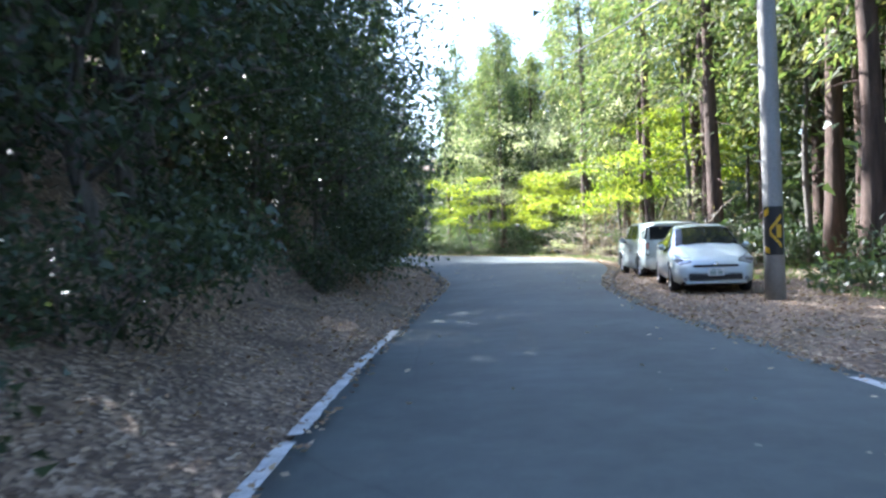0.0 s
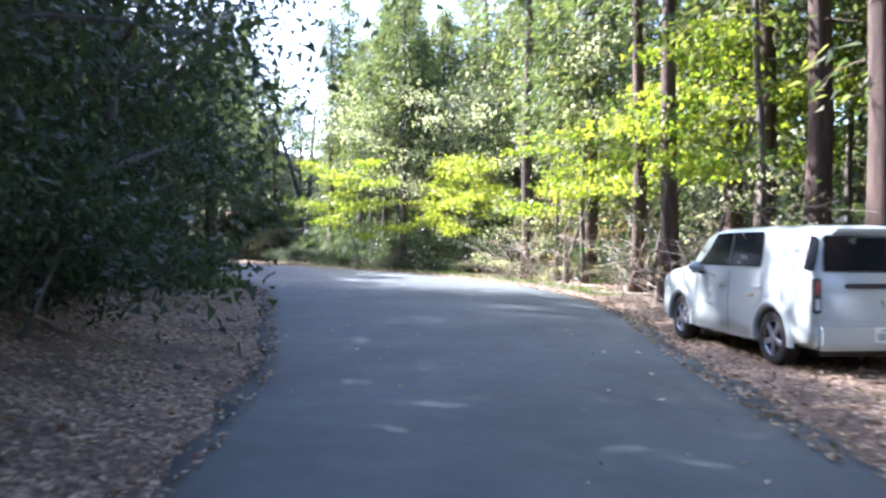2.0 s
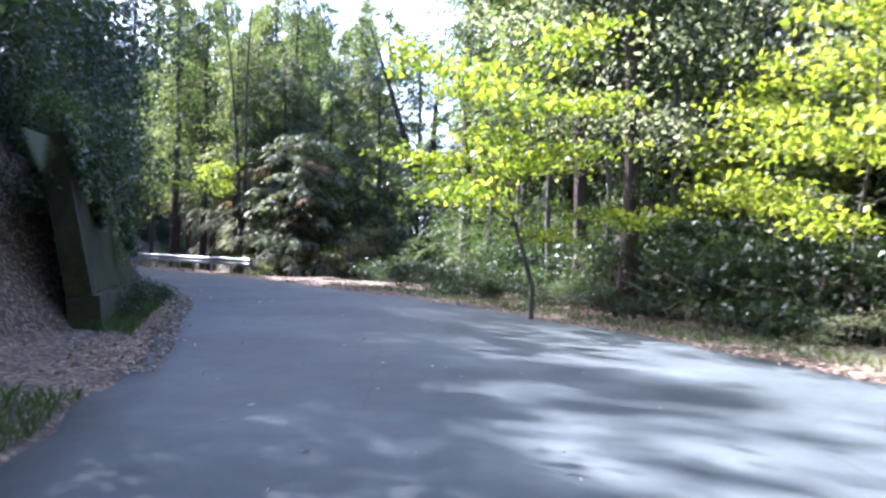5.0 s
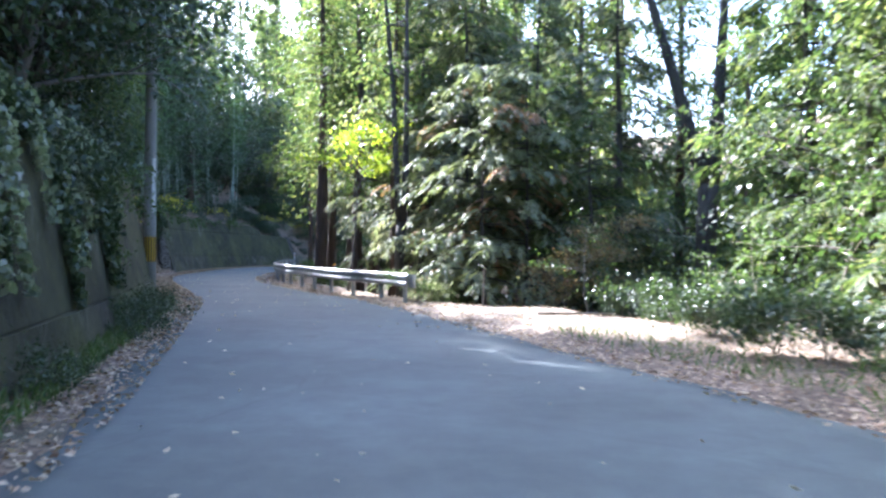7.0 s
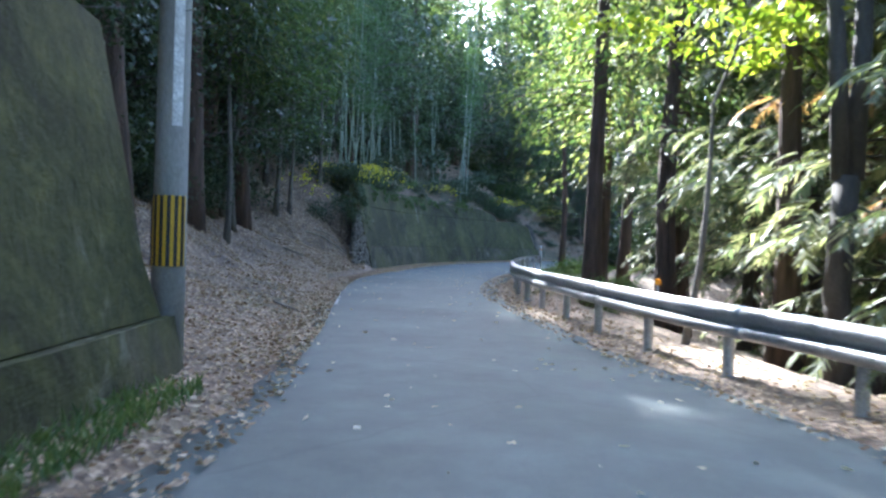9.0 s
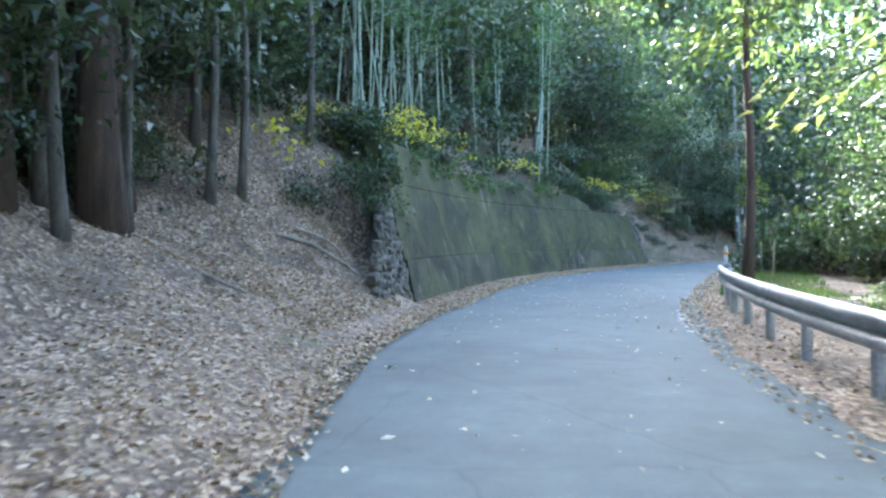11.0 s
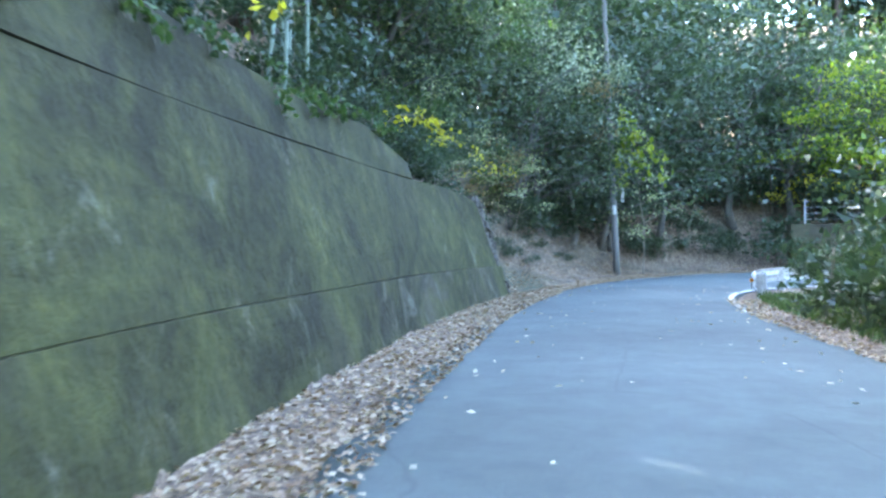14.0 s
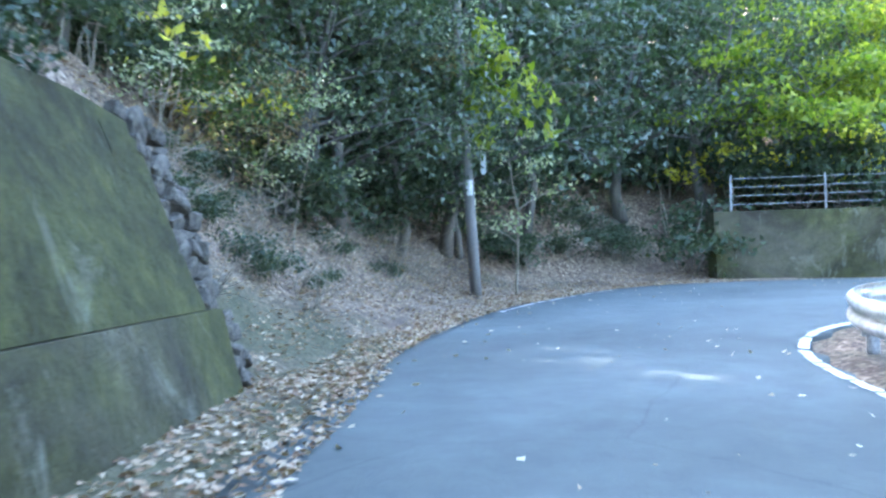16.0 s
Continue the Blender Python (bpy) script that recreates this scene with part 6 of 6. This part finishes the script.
def cube(x0, x1, y0, y1, z0, z1, bevel=0.008):
    bm = bmesh.new()
    box(bm, x0, x1, y0, y1, z0, z1, bevel)
    return bm


def wheel(parent, x, y, side, r):
    wh = new("wheel")
    wh.parent = parent
    wh.empty_display_size = 0.1
    wh.location = (x, y, r)
    bm = bmesh.new()
    prof = [(r * 0.66, -0.09), (r * 0.92, -0.1), (r * 0.99, -0.075), (r, 0.0), (r * 0.99, 0.075), (r * 0.92, 0.1), (r * 0.66, 0.09)]
    n = 28
    rings = [[bm.verts.new((q * math.cos(2 * math.pi * k / n), o, q * math.sin(2 * math.pi * k / n))) for q, o in prof] for k in range(n)]
    for k in range(n):
        a, b = rings[k], rings[(k + 1) % n]
        for i in range(len(prof) - 1):
            bm.faces.new((a[i], a[i + 1], b[i + 1], b[i]))
    bmesh.ops.recalc_face_normals(bm, faces=bm.faces)
    part("tyre", bm, M_TYRE, wh, smooth=True)
    bm = bmesh.new()
    out = side * 0.075
    prof = [(r * 0.68, out), (r * 0.64, out + side * 0.012), (r * 0.60, out - side * 0.01), (r * 0.58, out - side * 0.07), (0.02, out - side * 0.075)]
    rings = [[bm.verts.new((q * math.cos(2 * math.pi * k / n), o, q * math.sin(2 * math.pi * k / n))) for q, o in prof] for k in range(n)]
    for k in range(n):
        a, b = rings[k], rings[(k + 1) % n]
        for i in range(len(prof) - 1):
            bm.faces.new((a[i], a[i + 1], b[i + 1], b[i]))
    bmesh.ops.recalc_face_normals(bm, faces=bm.faces)
    rim = part("rim", bm, M_TRIM, wh, "dark rim with bright spokes")
    for k in range(5):
        bm = bmesh.new()
        box(bm, 0.03, r * 0.63, out - 0.012, out + 0.012, -0.035, 0.035, 0.01)
        bmesh.ops.rotate(bm, verts=bm.verts, cent=(0, 0, 0), matrix=Matrix.Rotation(2 * math.pi * k / 5 + 0.3, 3, "Y"))
        part("spoke", bm, M_RIM, wh)
    bm = bmesh.new()
    bmesh.ops.create_cone(bm, cap_ends=True, segments=14, radius1=0.05, radius2=0.045, depth=0.04, matrix=Matrix.Translation((0, out, 0)) @ Matrix.Rotation(radians(90), 4, "X"))
    part("hub_cap", bm, M_RIM, wh)
    bm = bmesh.new()
    ring = []
    for k in range(n):
        a = 2 * math.pi * k / n
        ring.append([bm.verts.new((q * math.cos(a), out + side * o, q * math.sin(a))) for q, o in ((r * 0.68, 0.004), (r * 0.62, 0.012), (r * 0.6, 0.0))])
    for k in range(n):
        a, b = ring[k], ring[(k + 1) % n]
        for i in range(2):
            bm.faces.new((a[i], a[i + 1], b[i + 1], b[i]))
    part("rim_lip", bm, M_RIM, wh)


def plate_bars(parent, x, z, sgn):
    """A licence plate: a white sheet with bars for its writing."""
    pl = part("licence_plate", cube(min(x, x + sgn * 0.012), max(x, x + sgn * 0.012), -0.165, 0.165, z - 0.083, z + 0.083, 0.003), M_PLATE, parent, "white plate with green bars")
    xx = x + sgn * 0.015
    for y0, y1, z0, z1 in ((-0.09, 0.09, 0.035, 0.06), (-0.13, -0.03, -0.06, 0.02), (0.0, 0.13, -0.06, 0.02)):
        part("bar", cube(min(xx, xx - sgn * 0.004), max(xx, xx - sgn * 0.004), y0, y1, z + z0, z + z1, 0.0), M_PLATE_INK, pl)


def finish(car, root, paint, hw):
    part("body", car.body(), paint, root, smooth=True)
    L = car.length
    part("underbody", cube(0.25, L - 0.2, -hw * 0.72, hw * 0.72, 0.17, 0.62, 0.02), M_TRIM, root)
    for xa in car.axles:
        for sd in (1, -1):
            wheel(root, xa, sd * (hw - 0.11), sd, 0.315)


# white hatchback, nose towards the road's lower end
hatch = Car(4.48, [(0, 0.64), (0.04, 0.70), (0.2, 0.80), (0.6, 0.92), (0.9, 1.0), (1.02, 1.04), (1.4, 1.24), (1.8, 1.43), (2.15, 1.50), (2.6, 1.515), (3.1, 1.47), (3.7, 1.31), (4.2, 1.14), (4.36, 1.06), (4.48, 0.92)],
            [(0, 0.58), (0.2, 0.70), (0.6, 0.82), (1.1, 0.90), (2.0, 0.95), (3.2, 1.01), (4.0, 1.05), (4.3, 1.0), (4.48, 0.86)],
            [(0, 0.60), (0.05, 0.70), (0.15, 0.78), (0.35, 0.835), (0.9, 0.865), (3.6, 0.872), (4.2, 0.82), (4.48, 0.70)],
            [(0, 0.45), (0.4, 0.60), (0.9, 0.70), (1.02, 0.71), (1.8, 0.61), (2.5, 0.575), (3.4, 0.56), (4.2, 0.58), (4.48, 0.52)], (0.92, 3.62), 0.315)
hb = thing("hatchback_car", "white hatchback car parked on fallen leaves", "car")
finish(hatch, hb, M_CAR_WHITE, 0.865)
part("windscreen", hatch.screen(1.06, 1.86, 6.1), M_GLASS, hb, "dark tinted windscreen")
part("rear_screen", hatch.screen(3.35, 4.15, 6.4), M_GLASS, hb)
for sd in (1, -1):
    part("front_window", hatch.patch([(4.12, 1.55, 2.68), (5.0, 1.72, 2.68), (5.9, 2.1, 2.66)], 0.014, sd), M_GLASS, hb)
    part("rear_window", hatch.patch([(4.12, 2.76, 3.72), (5.0, 2.76, 3.62), (5.9, 2.74, 3.3)], 0.014, sd), M_GLASS, hb)
    part("quarter_window", hatch.patch([(4.12, 1.2, 1.46), (4.6, 1.34, 1.52), (5.0, 1.46, 1.6)], 0.006, sd, 5, 4), M_GLASS, hb)
    part("headlight_surround", hatch.patch([(3.1, 0.09, 0.34), (4.0, 0.08, 0.80), (4.7, 0.08, 0.74), (5.5, 0.08, 0.38), (6.1, 0.08, 0.2)], 0.006, sd), M_TRIM, hb)
    hl = part("headlight", hatch.patch([(3.3, 0.11, 0.30), (4.0, 0.10, 0.73), (4.6, 0.10, 0.68), (5.4, 0.10, 0.34), (5.9, 0.10, 0.2)], 0.012, sd), M_LAMP, hb, "long swept-back clear headlight")
    part("lamp_bezel", hatch.patch([(3.8, 0.16, 0.32), (5.0, 0.16, 0.32)], 0.019, sd, 6, 4), M_TRIM, hl)
    part("fog_lamp", cube(0.0, 0.07, sd * 0.61 - 0.05, sd * 0.61 + 0.05, 0.29, 0.38, 0.02), M_LAMP, hb)
    mirror = part("door_mirror", cube(1.52, 1.66, sd * 0.94 - 0.1, sd * 0.94 + 0.1, 0.93, 1.06, 0.045), M_CAR_WHITE, hb, smooth=True)
    part("mirror_stalk", cube(1.56, 1.64, sd * 0.86 - 0.05, sd * 0.86 + 0.03, 0.90, 0.95, 0.01), M_TRIM, mirror)
    for x in (2.55, 3.4):
        part("door_handle", cube(x, x + 0.17, sd * 0.868 - 0.018, sd * 0.868 + 0.022, 0.80, 0.83, 0.01), M_CAR_WHITE, hb)
    for x in (1.45, 2.7, 3.62):
        part("door_gap", hatch.patch([(1.2, x, x + 0.008), (3.9, x, x + 0.008)], 0.002, sd, 2, 8), M_TRIM, hb)
    part("tail_light", hatch.patch([(3.4, 4.25, 4.44), (4.3, 4.2, 4.42)], 0.008, sd, 5, 4), M_LAMP_RED, hb)
    part("sill_trim", hatch.patch([(0.2, 1.36, 3.2), (0.95, 1.36, 3.2)], 0.008, sd, 10, 3), M_CAR_WHITE, hb)
part("lower_grille", cube(-0.03, 0.05, -0.56, 0.56, 0.28, 0.45, 0.03), M_TRIM, hb, "black lower air intake")
part("upper_grille", cube(-0.022, 0.04, -0.46, 0.46, 0.575, 0.625, 0.012), M_TRIM, hb)
bm = bmesh.new()
bmesh.ops.create_uvsphere(bm, u_segments=16, v_segments=8, radius=0.06, matrix=Matrix.Translation((-0.012, 0, 0.63)) @ Matrix.Diagonal((0.35, 1.0, 0.75, 1)))
part("badge", bm, M_CHROME, hb, smooth=True)
part("front_lip", cube(-0.03, 0.12, -0.62, 0.62, 0.225, 0.27, 0.015), M_CAR_WHITE, hb)
plate_bars(hb, -0.04, 0.475, -1)
for sd in (1, -1):
    bm = bmesh.new()
    tube(bm, [hatch.point(1.03, 7.2, sd) + Vector((0, sd * 0.05, 0.012)), hatch.point(1.07, 7.9, sd) + Vector((0, 0, 0.018))], [0.01, 0.007], 5)
    part("wiper", bm, M_TRIM, hb)
hb.matrix_basis = pose(5.74, 16.9, 0.0, 0, 0, 80.4)

# silver-white box wagon, tail towards the hatchback
wagon = Car(4.22, [(0, 0.74), (0.04, 0.88), (0.2, 0.99), (0.7, 1.06), (1.02, 1.11), (1.3, 1.36), (1.55, 1.56), (1.8, 1.625), (2.2, 1.64), (3.2, 1.645), (4.0, 1.62), (4.16, 1.585), (4.22, 1.50)],
            [(0, 0.70), (0.2, 0.90), (0.6, 1.02), (1.1, 1.09), (4.0, 1.115), (4.22, 1.10)],
            [(0, 0.72), (0.05, 0.79), (0.16, 0.85), (0.5, 0.878), (4.0, 0.88), (4.16, 0.868), (4.22, 0.83)],
            [(0, 0.60), (0.5, 0.72), (1.02, 0.78), (1.6, 0.745), (2.2, 0.745), (4.0, 0.74), (4.22, 0.72)], (0.86, 3.46), 0.32)
wg = thing("box_wagon_car", "silver-white boxy wagon parked on the leafy verge", "car")
finish(wagon, wg, M_CAR_SILVER, 0.878)
part("windscreen", wagon.screen(1.12, 1.74, 6.12), M_GLASS, wg, "dark tinted windscreen")
for sd in (1, -1):
    part("front_window", wagon.patch([(4.1, 1.45, 2.32), (5.9, 1.86, 2.32)], 0.016, sd), M_GLASS, wg)
    part("rear_window", wagon.patch([(4.1, 2.36, 3.16), (5.9, 2.36, 3.08)], 0.016, sd), M_GLASS, wg)
    part("door_pillar", wagon.patch([(4.1, 2.31, 2.37), (5.9, 2.31, 2.37)], 0.018, sd, 3), M_TRIM, wg)
    part("corner_window", wagon.patch([(4.1, 4.07, 4.21), (5.85, 4.05, 4.19)], 0.014, sd, 5), M_GLASS, wg)
    part("headlight", wagon.patch([(3.1, 0.04, 0.3), (4.0, 0.06, 0.42)], 0.01, sd), M_LAMP, wg)
    tl = part("tail_light", cube(4.16, 4.235, sd * 0.775 - 0.05, sd * 0.775 + 0.05, 0.66, 1.04, 0.012), M_TRIM, wg, "tall dark red and clear tail light")
    part("brake_lamp", cube(4.2, 4.245, sd * 0.775 - 0.036, sd * 0.775 + 0.036, 0.86, 1.02, 0.01), M_LAMP_RED, tl)
    part("reverse_lamp", cube(4.2, 4.243, sd * 0.775 - 0.036, sd * 0.775 + 0.036, 0.69, 0.83, 0.01), M_LAMP, tl)
    part("bumper_reflector", cube(4.2, 4.25, sd * 0.62 - 0.08, sd * 0.62 + 0.08, 0.44, 0.475, 0.006), M_LAMP_RED, wg)
    mirror = part("door_mirror", cube(1.5, 1.64, sd * 0.96 - 0.1, sd * 0.96 + 0.1, 1.0, 1.16, 0.045), M_CAR_SILVER, wg, smooth=True)
    part("mirror_stalk", cube(1.54, 1.62, sd * 0.87 - 0.05, sd * 0.87 + 0.03, 0.99, 1.03, 0.01), M_TRIM, mirror)
    for x in (2.1, 3.05):
        part("door_handle", cube(x, x + 0.17, sd * 0.876 - 0.018, sd * 0.876 + 0.022, 0.87, 0.90, 0.01), M_CAR_SILVER, wg)
    for x in (1.4, 2.36, 3.2):
        part("door_gap", wagon.patch([(1.2, x, x + 0.008), (3.9, x, x + 0.008)], 0.002, sd, 2, 8), M_TRIM, wg)
    part("side_moulding", wagon.patch([(0.6, 1.3, 3.0), (1.0, 1.3, 3.0)], 0.014, sd, 10, 3), M_CAR_SILVER, wg)
    for xa in wagon.axles:
        bm = bmesh.new()
        rings = []
        for k in range(19):
            a = math.pi * (-0.04 + 1.08 * k / 18)
            rings.append([bm.verts.new((xa - q * math.cos(a), sd * (0.872 + o), 0.315 + q * math.sin(a))) for q, o in ((0.365, -0.03), (0.368, 0.022), (0.40, 0.034), (0.45, 0.024), (0.475, -0.012))])
        for r0, r1 in zip(rings, rings[1:]):
            for k in range(4):
                bm.faces.new((r0[k], r0[k + 1], r1[k + 1], r1[k]))
        bmesh.ops.recalc_face_normals(bm, faces=bm.faces)
        part("fender_flare", bm, M_CAR_SILVER, wg, smooth=True)
part("tailgate_glass", cube(4.2, 4.232, -0.72, 0.72, 1.10, 1.50, 0.02), M_GLASS, wg, "large dark rear window")
part("tailgate_garnish", cube(4.21, 4.245, -0.46, 0.46, 0.93, 0.985, 0.012), M_TRIM, wg)
part("rear_bumper", cube(4.1, 4.29, -0.80, 0.80, 0.27, 0.58, 0.05), M_CAR_SILVER, wg, smooth=False)
part("roof_spoiler", cube(4.02, 4.27, -0.60, 0.60, 1.535, 1.575, 0.015), M_CAR_SILVER, wg)
plate_bars(wg, 4.295, 0.44, 1)
wg.matrix_basis = pose(6.78, 27.3, 0.0, 0, 0, -91.5)
